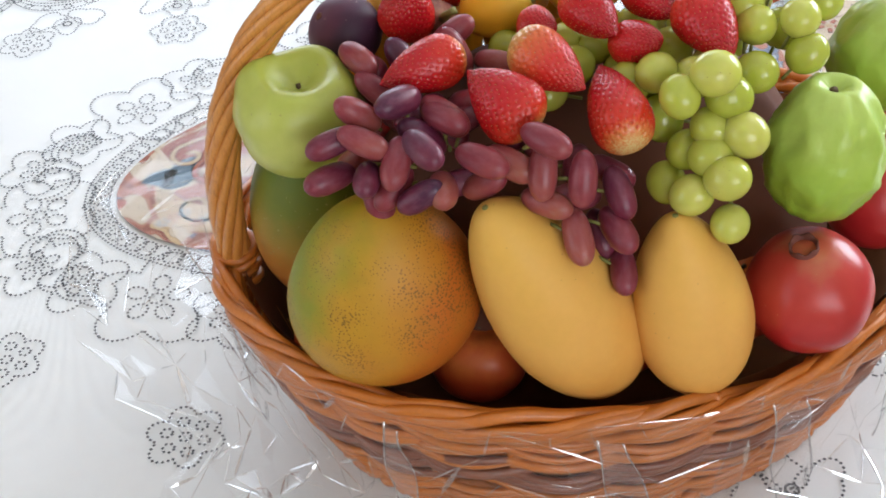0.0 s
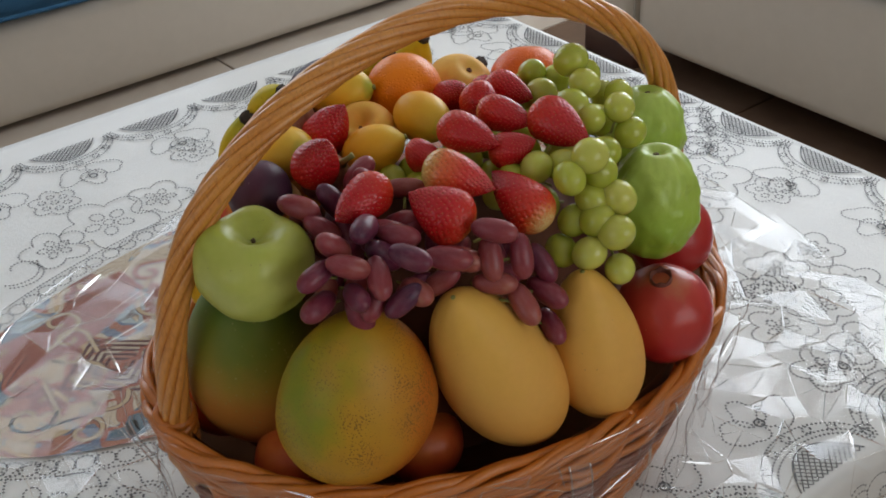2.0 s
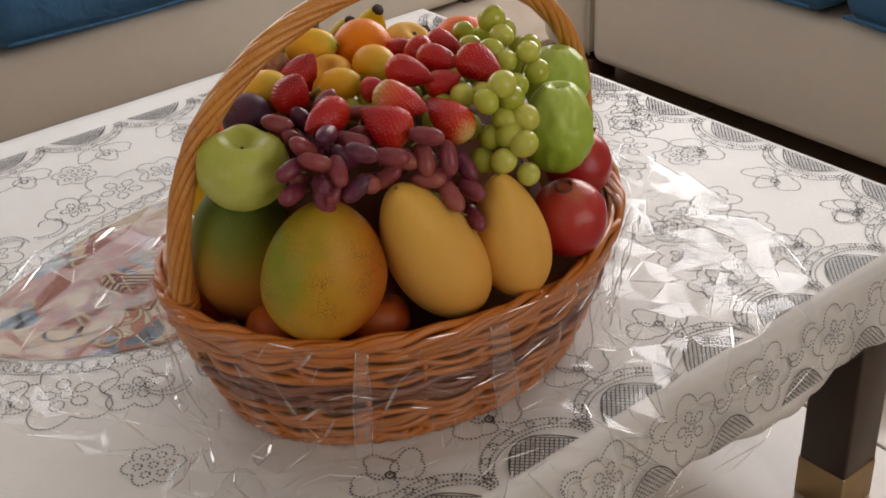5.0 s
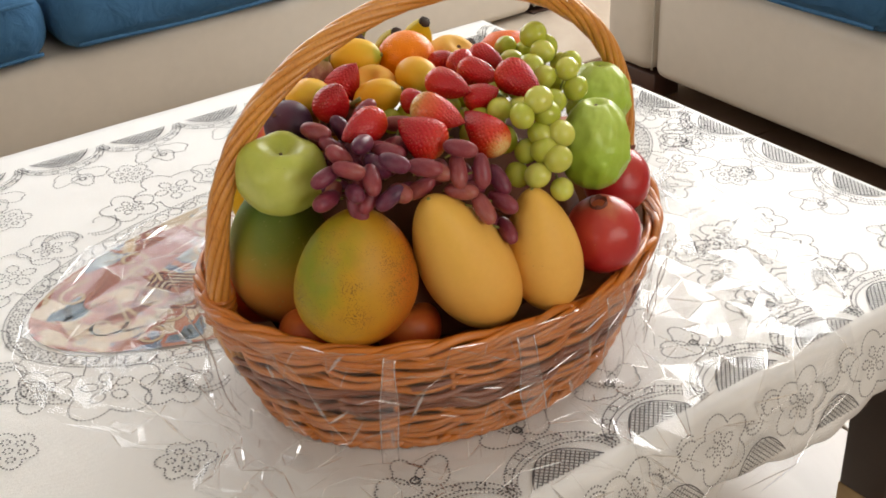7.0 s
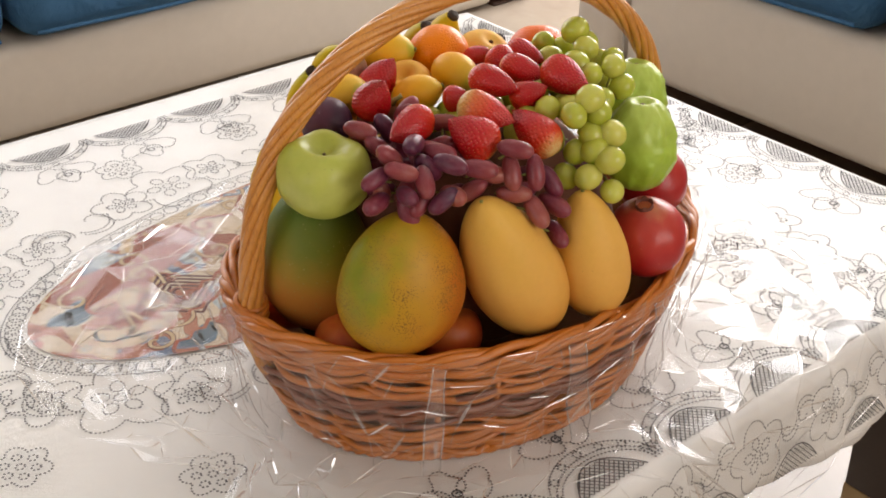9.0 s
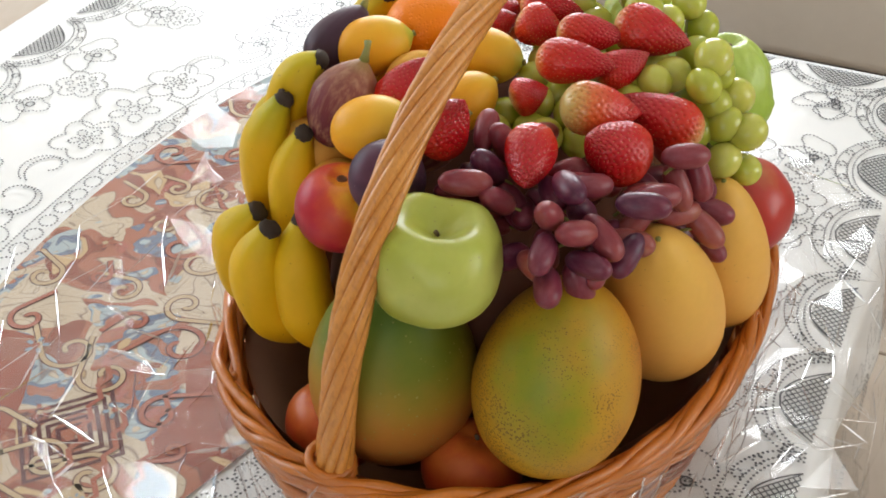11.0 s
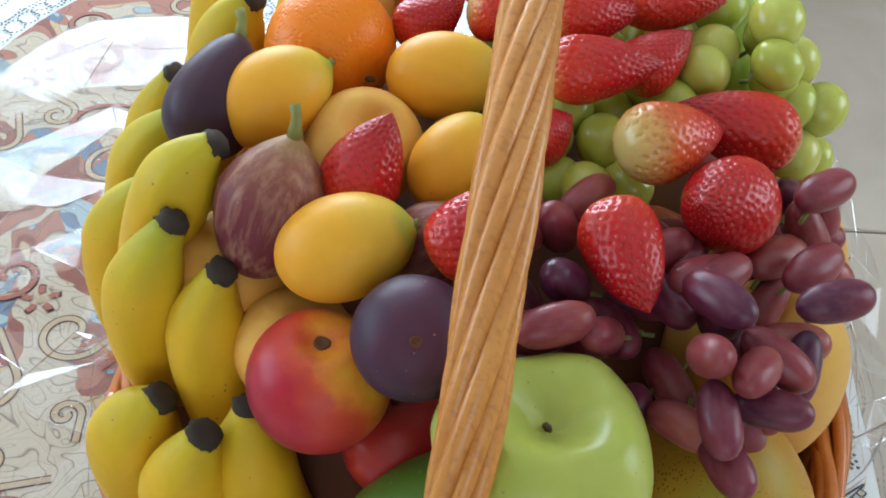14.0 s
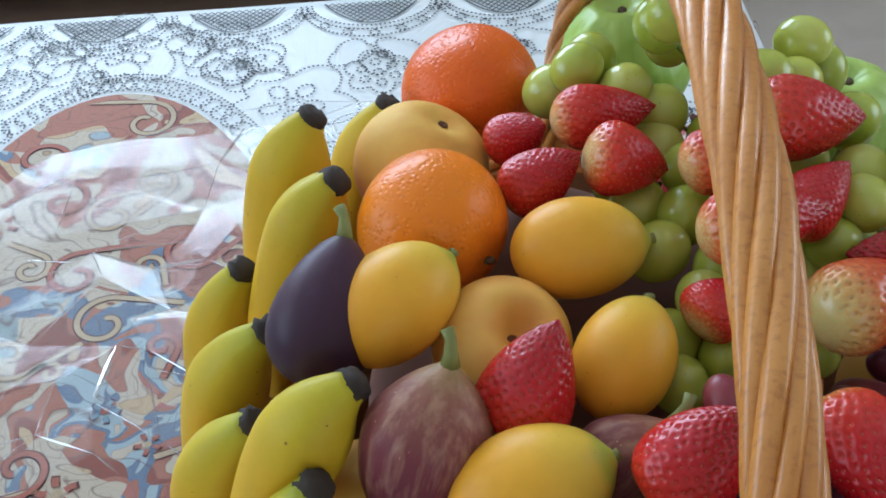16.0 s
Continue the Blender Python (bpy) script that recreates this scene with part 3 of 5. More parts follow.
def cloth_mesh():
    bm = bmesh.new()
    w, d = U1 - U0 + 0.006, V1 - V0 + 0.006

    def fold(u, v, s):
        """A point s metres down the drop from the edge point (u, v), with outward waves."""
        nx = 1 if u > w / 2 - 1e-6 else -1 if u < -w / 2 + 1e-6 else 0
        ny = 1 if v > d / 2 - 1e-6 else -1 if v < -d / 2 + 1e-6 else 0
        along = v if nx else u
        out = 0.004 + s * 0.10 + 0.010 * (s / DROP) * math.sin(along * 21 + 1.3 * nx + 2.1 * ny)
        if nx and ny:
            out += 0.02 * s / DROP
        hem = 1 + 0.06 * abs(math.sin(along * math.pi / 0.065))
        return Vector((u + nx * out, v + ny * out, -s * hem - 0.001))
    nu, nv, ns = 132, 86, 8
    us, vs = np.linspace(-w / 2, w / 2, nu + 1), np.linspace(-d / 2, d / 2, nv + 1)
    top = [[bm.verts.new((u, v, 0.0006 * noise.noise(Vector((u * 7, v * 7, 0))))) for v in vs] for u in us]
    for i in range(nu):
        for j in range(nv):
            bm.faces.new((top[i][j], top[i + 1][j], top[i + 1][j + 1], top[i][j + 1]))
    loop = [(i, 0) for i in range(nu)] + [(nu, j) for j in range(nv)] + [(i, nv) for i in range(nu, 0, -1)] + [(0, j) for j in range(nv, 0, -1)]
    rings = [[top[i][j] for i, j in loop]]
    for k in range(1, ns + 1):
        rings.append([bm.verts.new(fold(us[i], vs[j], DROP * k / ns)) for i, j in loop])
    n = len(loop)
    for a, b in zip(rings, rings[1:]):
        for j in range(n):
            bm.faces.new((a[(j + 1) % n], a[j], b[j], b[(j + 1) % n]))
    return bm


cloth = shown("tablecloth", cloth_mesh(), CLOTH, None, True, room(UC, VC, 0.0))
cloth.modifiers.new("thickness", "SOLIDIFY").thickness = 0.001
tagged(cloth, "white lace tablecloth with stitched flowers hanging over the table edges", "tablecloth")

# stitched motifs, laid on the cloth as flat threads
OVAL_U, OVAL_V, OVAL_A, OVAL_B = 0.362, 0.527, 0.462, 0.180


class Threads:
    def __init__(self):
        self.bm = bmesh.new()
        self.z = 0.0013

    def line(self, pts, width=0.0022, closed=False, dash=0.0):
        pts = [Vector((x, y, 0)) for x, y in pts]
        n = len(pts)
        if dash:                                       # a row of small stitched holes
            left = 0.0
            for p, q in zip(pts, pts[1:] + (pts[:1] if closed else [])):
                run = (q - p).length
                if run < 1e-6:
                    continue
                d = (q - p) / run
                side = Vector((-d.y, d.x, 0)) * 0.00150
                while left < run:
                    m = p + d * left
                    self.bm.faces.new([self.place(m + x) for x in (side, -d * 0.00155, -side, d * 0.00155)])
                    left += 0.0043
                left -= run
            return
        cells = []
        for k in range(n):
            d = (pts[(k + 1) % n] - pts[k - 1]) if closed else (pts[min(k + 1, n - 1)] - pts[max(k - 1, 0)])
            side = Vector((-d.y, d.x, 0)).normalized() * width / 2
            cells.append((self.place(pts[k] + side), self.place(pts[k] - side)))
        for k in range(n if closed else n - 1):
            if dash and k % 3 == 2:
                continue
            a, b = cells[k], cells[(k + 1) % n]
            self.bm.faces.new((a[0], a[1], b[1], b[0]))

    def place(self, p):
        u, v = p.x, p.y
        e = 0.007
        if v < V0 - e + 0.004:
            s = V0 - v
            return self.bm.verts.new((u - UC, V0 - 0.012 - s * 0.14 - VC, -s))
        if u > U1 + e - 0.004:
            s = u - U1
            return self.bm.verts.new((U1 + 0.012 + s * 0.14 - UC, v - VC, -s))
        return self.bm.verts.new((u - UC, v - VC, self.z))

    def ring(self, u, v, r, lobes=0, depth=0.0, turn=0.0, squash=1.0, n=40, width=0.002, dash=0.0):
        pts = []
        for k in range(n):
            a = 2 * math.pi * k / n
            q = r * (1 + depth * (abs(math.cos(lobes * a / 2)) - 0.5)) if lobes else r
            x, y = q * math.cos(a), q * math.sin(a) * squash
            pts.append((u + x * math.cos(turn) - y * math.sin(turn), v + x * math.sin(turn) + y * math.cos(turn)))
        self.line(pts, width, True, dash)

    def rosette(self, u, v, r=0.027, turn=0.0):
        self.ring(u, v, r, 6, 0.35, turn, 1.0, 48, 0.002, 1)
        for k in range(6):
            a = turn + k * math.pi / 3
            self.ring(u + r * 0.58 * math.cos(a), v + r * 0.58 * math.sin(a), r * 0.17, n=10, width=0.002, dash=1)
        self.ring(u, v, r * 0.17, n=10, width=0.0025, dash=1)

    def flower(self, u, v, r=0.05, turn=0.0):
        self.ring(u, v, r, 5, 0.42, turn, 1.0, 60, 0.0022, 1)
        for k in range(5):
            a = turn + 2 * math.pi * k / 5
            self.ring(u + r * 0.40 * math.cos(a), v + r * 0.40 * math.sin(a), r * 0.19, 0, 0.0, a, 0.8, 14, 0.0016, 1)
        self.ring(u, v, r * 0.13, n=10, width=0.002, dash=1)

    def scroll(self, u, v, size, turn, hand=1):
        for s in (-1, 1):
            pts = []
            for k in range(34):
                t = k / 33
                a = turn + s * hand * (0.4 + 5.2 * t)
                q = size * (1 - 0.78 * t)
                pts.append((u + s * size * 0.9 * math.cos(turn) + q * math.cos(a), v + s * size * 0.9 * math.sin(turn) + q * math.sin(a)))
            self.line(pts, 0.0022, False, 1)
            self.line([(x + 0.008 * math.cos(turn + 1.57), y + 0.008 * math.sin(turn + 1.57)) for x, y in pts[:22]], 0.0016, False, 1)

    def net(self, cu, cv, w, h, turn=0.0, step=0.0066, width=0.0012):
        """A patch of open netting, narrowing to one side."""
        c, s = math.cos(turn), math.sin(turn)

        def at(x, y):
            return (cu + x * c - y * s, cv + x * s + y * c)
        for lean in (-1, 1):
            x0 = -w / 2 - h
            while x0 < w / 2 + h:
                run = []
                for y in np.linspace(0, h, 12):
                    x = x0 + lean * y
                    if abs(x) <= w / 2 * math.sqrt(max(0, 1 - y / h)):
                        run.append(at(x, y))
                if len(run) > 1:
                    self.line(run, width)
                x0 += step
        self.line([at(w / 2 * math.sqrt(max(0, 1 - y / h)) * q, y) for q, ys in ((-1, np.linspace(0, h, 14)), (1, np.linspace(h, 0, 14))) for y in ys], 0.0016)

    def scallop(self, u, v, turn, w=0.125):
        """One repeat of the border: a netted arch, ripples and a butterfly flower inward."""
        c, s = math.cos(turn), math.sin(turn)

        def at(x, y):
            return (u + x * c - y * s, v + x * s + y * c)
        self.net(u, v, w * 0.72, 0.036, turn)
        for q, d in ((0.5, 0.046), (0.46, 0.040), (0.54, 0.058)):
            self.line([at(w * q * math.cos(a), d * math.sin(a)) for a in np.linspace(0.05, 3.09, 30)], 0.002, False, 1)
        for k in range(7):
            a = 0.35 + k * 0.41
            x, y = at(w * 0.5 * math.cos(a), 0.052 * math.sin(a))
            self.ring(x, y, 0.0045, n=8, width=0.0016, dash=1)
        x, y = at(0, 0.088)
        for k in (-1, 1):
            px, py = at(k * 0.022, 0.082)
            self.ring(px, py, 0.022, 3, 0.3, turn + k * 0.7, 0.7, 30, 0.002, 1)
        px, py = at(0, 0.098)
        self.ring(px, py, 0.018, 3, 0.35, turn + 1.57, 0.8, 26, 0.002, 1)
        self.ring(x, y - 0.006, 0.005, n=8, width=0.002)


th = Threads()
for k in range(120):                                   # picot edge round the oval
    a = 2 * math.pi * k / 120
    u, v = OVAL_U + (OVAL_A + 0.016) * math.cos(a), OVAL_V + (OVAL_B + 0.016) * math.sin(a)
    th.ring(u, v, 0.0095, n=12, width=0.0013, dash=1)
th.line([(OVAL_U + (OVAL_A + 0.03) * math.cos(a), OVAL_V + (OVAL_B + 0.03) * math.sin(a)) for a in np.linspace(0, 2 * math.pi, 200)[:-1]], 0.0018, True, 1)
for k in range(10):                                    # wreath of flowers and scrolls round it
    a = math.pi + 2 * math.pi * k / 10
    u, v = OVAL_U + (OVAL_A + 0.072) * math.cos(a), OVAL_V + (OVAL_B + 0.075) * math.sin(a)
    tan = math.atan2((OVAL_B + 0.075) * math.cos(a), -(OVAL_A + 0.072) * math.sin(a))
    th.flower(u, v, 0.050, a)
    for s in (-1, 1):
        th.flower(u + s * 0.074 * math.cos(tan), v + s * 0.074 * math.sin(tan), 0.034, a + s)
    b = a + math.pi / 10
    u, v = OVAL_U + (OVAL_A + 0.075) * math.cos(b), OVAL_V + (OVAL_B + 0.078) * math.sin(b)
    tan = math.atan2((OVAL_B + 0.075) * math.cos(b), -(OVAL_A + 0.072) * math.sin(b))
    th.scroll(u, v, 0.032, tan, 1 if k % 2 else -1)
for u, v in ((0.168, 0.856), (-0.023, 0.831), (-0.195, 0.337), (-0.056, 0.211), (-0.192, 0.858), (0.36, 0.86), (0.55, 0.86), (0.74, 0.85), (0.80, 0.72), (0.83, 0.30), (0.66, 0.17), (0.48, 0.155), (-0.33, 0.60), (-0.36, 0.25), (-0.40, 0.78), (0.12, 0.155), (0.30, 0.15)):
    th.rosette(u, v, 0.027, u * 9)
for k in range(13):
    u = U0 + 0.065 + k * 0.127
    th.scallop(u, V1 - 0.055, math.pi)
    th.scallop(u, V0 + 0.005, 0.0)
    th.net(u, V0 - 0.098, 0.075, 0.030, 0.0, 0.0066, 0.0010)
    th.flower(u + 0.063, V0 - 0.050, 0.036, u * 5)
    th.scroll(u, V0 - 0.04, 0.016, 0.3)
for k in range(8):
    v = V0 + 0.09 + k * 0.128
    th.scallop(U1 - 0.005, v, math.pi / 2)
    th.net(U1 + 0.098, v, 0.075, 0.030, math.pi / 2, 0.0066, 0.0010)
    th.flower(U1 + 0.055, v + 0.063, 0.038, v * 5)
for k in range(9):                                     # denser lace towards the near corner
    th.flower(0.60 + 0.06 * (k % 3) + 0.02 * (k // 3), 0.05 + 0.07 * (k // 3), 0.030, k)
tagged(part("lace_stitching", th.bm, THREAD, cloth, "grey stitched lace outlines", False), kind="stuff")

oval = bmesh.new()
rim = [oval.verts.new((OVAL_A * math.cos(a), OVAL_B * math.sin(a), 0)) for a in np.linspace(0, 2 * math.pi, 97)[:-1]]
oval.faces.new(rim)
ov = part("printed_oval", oval, PANEL, cloth, "oval tapestry print in salmon, blue and cream", False)
ov.matrix_basis = pose(OVAL_U - UC, OVAL_V - VC, 0.0022)


class Print(Threads):
    """Flat printed shapes on the oval, in its own axes."""

    def __init__(self, z):
        self.bm = bmesh.new()
        self.z = z

    def place(self, p):
        k = math.hypot(p.x / OVAL_A, p.y / OVAL_B)
        k = 0.985 / k if k > 0.985 else 1.0
        return self.bm.verts.new((p.x * k, p.y * k, self.z))

    def curl(self, u, v, size, turn, hand, width):
        pts = []
        for k in range(30):
            t = k / 29
            q = size * (1 - 0.85 * t)
            pts.append((u + q * math.cos(turn + hand * 6.6 * t), v + q * math.sin(turn + hand * 6.6 * t)))
        tail = [(pts[0][0] + hand * size * s * math.sin(turn), pts[0][1] - hand * size * s * math.cos(turn)) for s in (2.0, 1.4, 0.7)]
        self.line(tail + pts, width)

    def petals(self, u, v, r, turn, n=6):
        for k in range(n):
            a = turn + 2 * math.pi * k / n
            self.line([(u + r * q * math.cos(a + w), v + r * q * math.sin(a + w)) for q, w in ((0.45, 0), (0.72, 0.08), (1.0, 0.0))], r * 0.36)


prints = {"rust": Print(0.00014), "slate": Print(0.0002), "brown": Print(0.0003), "cream": Print(0.0005), "blue": Print(0.0007), "rose": Print(0.0009)}
print_rng = random.Random(5)
for k in range(70):
    q, a = math.sqrt((k + 0.5) / 70), k * 2.39996
    u, v = 0.93 * OVAL_A * q * math.cos(a), 0.88 * OVAL_B * q * math.sin(a)
    turn, size, hand = print_rng.uniform(0, 6.28), print_rng.uniform(0.010, 0.028), print_rng.choice((-1, 1))
    if k % 5 == 0:
        prints["brown"].petals(u, v, size * 0.66, turn, 5)
        prints["blue" if k % 2 else "rose"].petals(u, v, size * 0.58, turn, 5)
        prints["rose" if k % 2 else "cream"].ring(u, v, size * 0.10, n=10, width=size * 0.14)
    else:
        prints["brown"].curl(u, v, size, turn, hand, 0.0066)
        prints["cream" if k % 3 else "rose"].curl(u, v, size, turn, hand, 0.0044)
for col, p, q, w in (("rust", (-0.41, 0.045), (-0.20, 0.105), 0.062), ("rust", (-0.27, -0.115), (-0.14, -0.075), 0.055), ("slate", (-0.425, 0.012), (-0.385, 0.030), 0.030),
                     ("slate", (-0.33, -0.115), (-0.29, -0.10), 0.022), ("cream", (-0.425, -0.035), (-0.335, -0.068), 0.034), ("cream", (-0.37, 0.018), (-0.32, 0.026), 0.012)):
    prints[col].line([(p[0] + (q[0] - p[0]) * t, p[1] + (q[1] - p[1]) * t + 0.006 * math.sin(9 * t)) for t in np.linspace(0, 1, 14)], w)
for k in range(9):                                     # small flowers on the cream lozenge
    prints["rose" if k % 2 else "blue"].petals(-0.42 + 0.010 * k, -0.040 - 0.0035 * k + 0.008 * (k % 3 - 1), 0.0062, k, 5)
for q in range(5):                                     # nested stepped diamond
    h = 0.052 - q * 0.010
    prints["brown"].line([(-0.285 + h * 1.1, -0.012), (-0.285, -0.012 + h), (-0.285 - h * 1.1, -0.012), (-0.285, -0.012 - h)], 0.0054, True)
for q in range(3):                                     # zigzag borders
    prints["rose"].line([(-0.36 + 0.006 * q + 0.012 * k, -0.05 - 0.03 * q + 0.008 * (k % 2) + 0.004 * k) for k in range(14)], 0.005)
for col, mat in (("rust", PRINT_RUST), ("slate", PRINT_SLATE), ("brown", PRINT_BROWN), ("cream", PRINT_CREAM), ("blue", PRINT_BLUE), ("rose", PRINT_ROSE)):
    tagged(part("print_motif", prints[col].bm, mat, ov, "printed " + col + " scrolls and flowers", False), kind="stuff")

# ---------------------------------------------------------------- the basket
BX, BY, BA, BB, BROT = 0.195, 0.269, 0.257, 0.190, 0.224


def rim_height(a):
    return 0.145 + 0.012 * math.cos(a) ** 2


def on_basket(a, z, out=0.0):
    """A point of the basket's side at the angle a and height z, out metres off the wall."""
    k = 0.76 + 0.235 * min(1.0, max(0.0, z / rim_height(a))) ** 0.75
    x, y = (BA * k + out) * math.cos(a), (BB * k + out) * math.sin(a)
    return Vector((BX + x * math.cos(BROT) - y * math.sin(BROT), BY + x * math.sin(BROT) + y * math.cos(BROT), z))


basket = empty("fruit_basket", Matrix.Translation((BX, BY, 0.002)))
base_shift = Matrix.Translation((-BX, -BY, -0.002))


def woven(name, bm, material, label=""):
    bm.transform(base_shift)
    return part(name, bm, material, basket, label)


STAKES = 24
# Shell added inside the weave to block the view through it.
backing_shell = bmesh.new()
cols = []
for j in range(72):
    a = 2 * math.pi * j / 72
    cols.append([backing_shell.verts.new(on_basket(a, 0.006 + (rim_height(a) - 0.012) * k / 6, -0.010)) for k in range(7)])
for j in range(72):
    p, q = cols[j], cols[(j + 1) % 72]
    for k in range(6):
        backing_shell.faces.new((p[k], q[k], q[k + 1], p[k + 1]))
backing_shell.faces.new([c[0] for c in cols][::-1])
woven("backing_shell", backing_shell, BACKING, "added brown shell behind the weave")
for j in range(STAKES):
    a = 2 * math.pi * (j + 0.5) / STAKES
    woven("stake", tube(bmesh.new(), [on_basket(a, z, 0.0) for z in np.linspace(0.004, rim_height(a), 7)], 0.0034, 6), WICKER)
rng = random.Random(5)
ROWS = 14
for k in range(ROWS):
    f = (k + 0.55) / ROWS
    # The middle rows carry the reflection band as darker, redder rods.
    middle = 5 <= k <= 8
    for twin in range(1 if k in (5, 8) else 2):
        ph, amp = rng.uniform(0, 6.28), rng.uniform(0.0022, 0.0050)
        turns = rng.choice((5, 6, 7, 8))
        pts = []
        for j in range(STAKES * 8):
            a = 2 * math.pi * j / (STAKES * 8)
            swing = 0.0058 * math.cos(STAKES * a / 2 + math.pi * ((k + twin) % 2))
            z = 0.004 + (rim_height(a) - 0.010) * f + amp * math.sin(3 * a + ph) + (0.0050 if twin else -0.0050) * math.sin(turns * a + ph) + 0.0016 * math.sin(17 * a + 2 * ph)
            pts.append(on_basket(a, max(0.006, z), swing + 0.003))
        woven("weaver", tube(bmesh.new(), pts, rng.uniform(0.0026, 0.0043), 7, True), REFLECTION_WICKER if middle else WICKER)
for s in range(7):                                     # loose rods laid along the rim, crossing one another
    pts = []
    for j in range(260):
        a = 2 * math.pi * j / 260
        tw = (5 + s % 3) * a + s * 1.26
        pts.append(on_basket(a, rim_height(a) + (0.0065 + 0.0045 * (s > 2)) * math.sin(tw) - 0.004 - 0.006 * (s > 2) + 0.0015 * math.sin(23 * a + s), 0.003 + 0.0062 * math.cos(tw)))
    woven("rim_strand", tube(bmesh.new(), pts, 0.0036 + 0.0004 * (s % 3), 6, True), WICKER)
for s in range(2):                                     # foot ring
    pts = [on_basket(a, 0.0065 + 0.0022 * math.sin(40 * a + s * math.pi), 0.006 + 0.003 * math.cos(40 * a + s * math.pi)) for a in np.linspace(0, 2 * math.pi, 280)[:-1]]
    woven("foot_strand", tube(bmesh.new(), pts, 0.0040, 6, True), WICKER)

HL, HR = Vector((-0.049, 0.223, 0.124)), Vector((0.448, 0.330, 0.112))


def arch(s):
    """The middle of the handle, s from 0 to 1."""
    c, n = math.cos(math.pi * s), max(0.0, math.sin(math.pi * s))
    w = (1 - math.copysign(abs(c) ** 1.079, c)) / 2
    h = 0.307 * n ** 0.641
    return HL + (HR - HL) * w + Vector((0, -0.089 * h, h))


spine = [HL + Vector((0.022, 0.004, -0.06)), HL + Vector((0.010, 0.002, -0.03))] + [arch(0.5 - 0.5 * math.cos(math.pi * k / 90)) for k in range(91)] + [HR + Vector((-0.012, -0.003, -0.03)), HR + Vector((-0.024, -0.006, -0.06))]
length, side = 0.0, (HR - HL).cross(Vector((0, 0, 1))).normalized()
STRANDS = 8
paths = [[] for _ in range(STRANDS)]
for k, p in enumerate(spine):
    d = (spine[min(k + 1, len(spine) - 1)] - spine[max(k - 1, 0)]).normalized()
    if k:
        length += (p - spine[k - 1]).length
    n2 = d.cross(side).normalized()
    s2 = n2.cross(d)
    for s in range(STRANDS):
        a = 2 * math.pi * s / STRANDS + length * 2 * math.pi / 0.26
        paths[s].append(p + (s2 * math.cos(a) + n2 * math.sin(a)) * 0.0080)


def dense(pts):
    out = []
    for a, b in zip(pts, pts[1:]):
        out += [a, (a + b) / 2]
    return out + [pts[-1]]


woven("handle_core", tube(bmesh.new(), spine, 0.0062, 8), BACKING)
for s in range(STRANDS):
    woven("handle_strand", tube(bmesh.new(), dense(paths[s]), 0.0036 + 0.0004 * (s % 3), 7), PALE_WICKER, "pale twisted cane of the handle")
for e, sign in ((HL, 1), (HR, -1)):                    # bindings where the handle enters the rim
    for k in range(4):
        z = 0.034 - k * 0.009
        pts = [e + Vector((0.0135 * math.cos(a), 0.0135 * math.sin(a), z + 0.004 + 0.003 * math.sin(a + k))) for a in np.linspace(0, 6.28, 18)[:-1]]
        woven("binding", tube(bmesh.new(), pts, 0.0034, 6, True), WICKER)
tagged(basket, "oval honey-brown wicker basket with a twisted cane handle, full of fruit", "basket")


# Unseen mound, added to carry the fruit and fill the gaps darkly.
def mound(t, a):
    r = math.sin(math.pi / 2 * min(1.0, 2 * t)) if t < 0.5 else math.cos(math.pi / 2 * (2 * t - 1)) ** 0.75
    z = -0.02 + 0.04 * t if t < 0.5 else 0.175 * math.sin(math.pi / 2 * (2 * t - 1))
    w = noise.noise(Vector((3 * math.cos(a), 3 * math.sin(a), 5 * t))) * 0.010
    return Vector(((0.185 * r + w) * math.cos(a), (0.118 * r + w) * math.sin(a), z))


packing = shown("packing_paper", solid(mound, 32, 56), GAP_FILLER, None, True, Matrix.Translation((BX - 0.005, BY + 0.004, 0.105)) @ pose(0, 0, 0, 0, 0, math.degrees(BROT)))
tagged(packing, "added dark brown filler mound under the fruit", "packing paper")

# ---------------------------------------------------------------- fruit
def fruit(name, bm, material, m, label, category, group=""):
    ob = shown(name, bm, material, None, True, m)
    return tagged(ob, label, category, group)


def mango(place, way, rx, ry, half, bend, material, label, spin=0.0, taper=0.16):
    """An egg-shaped mango with a slight beak, its stem end along way."""
    def shape(t, a):
        z = -math.cos(math.pi * t)
        r = max(0.0, 1 - z * z) ** 0.5 * (1 - taper * z - 0.05 * z * z)
        x = rx * r * math.cos(a) + bend * (z * z - 0.4)
        w = 1 + 0.012 * noise.noise(Vector((math.cos(a) * 2, math.sin(a) * 2, z * 2)))
        return Vector((x * w, ry * r * math.sin(a) * w, half * z))
    ob = fruit("mango", solid(shape, 40, 48), material, pointing(place, way, spin), label, "mango", "mangoes in the basket")
    nub = tube(bmesh.new(), [(bend * 0.6, 0, half * 0.985), (bend * 0.6, 0, half * 1.008)], 0.0018, 8)
    part("stem_scar", nub, TWIG, ob)
    return ob


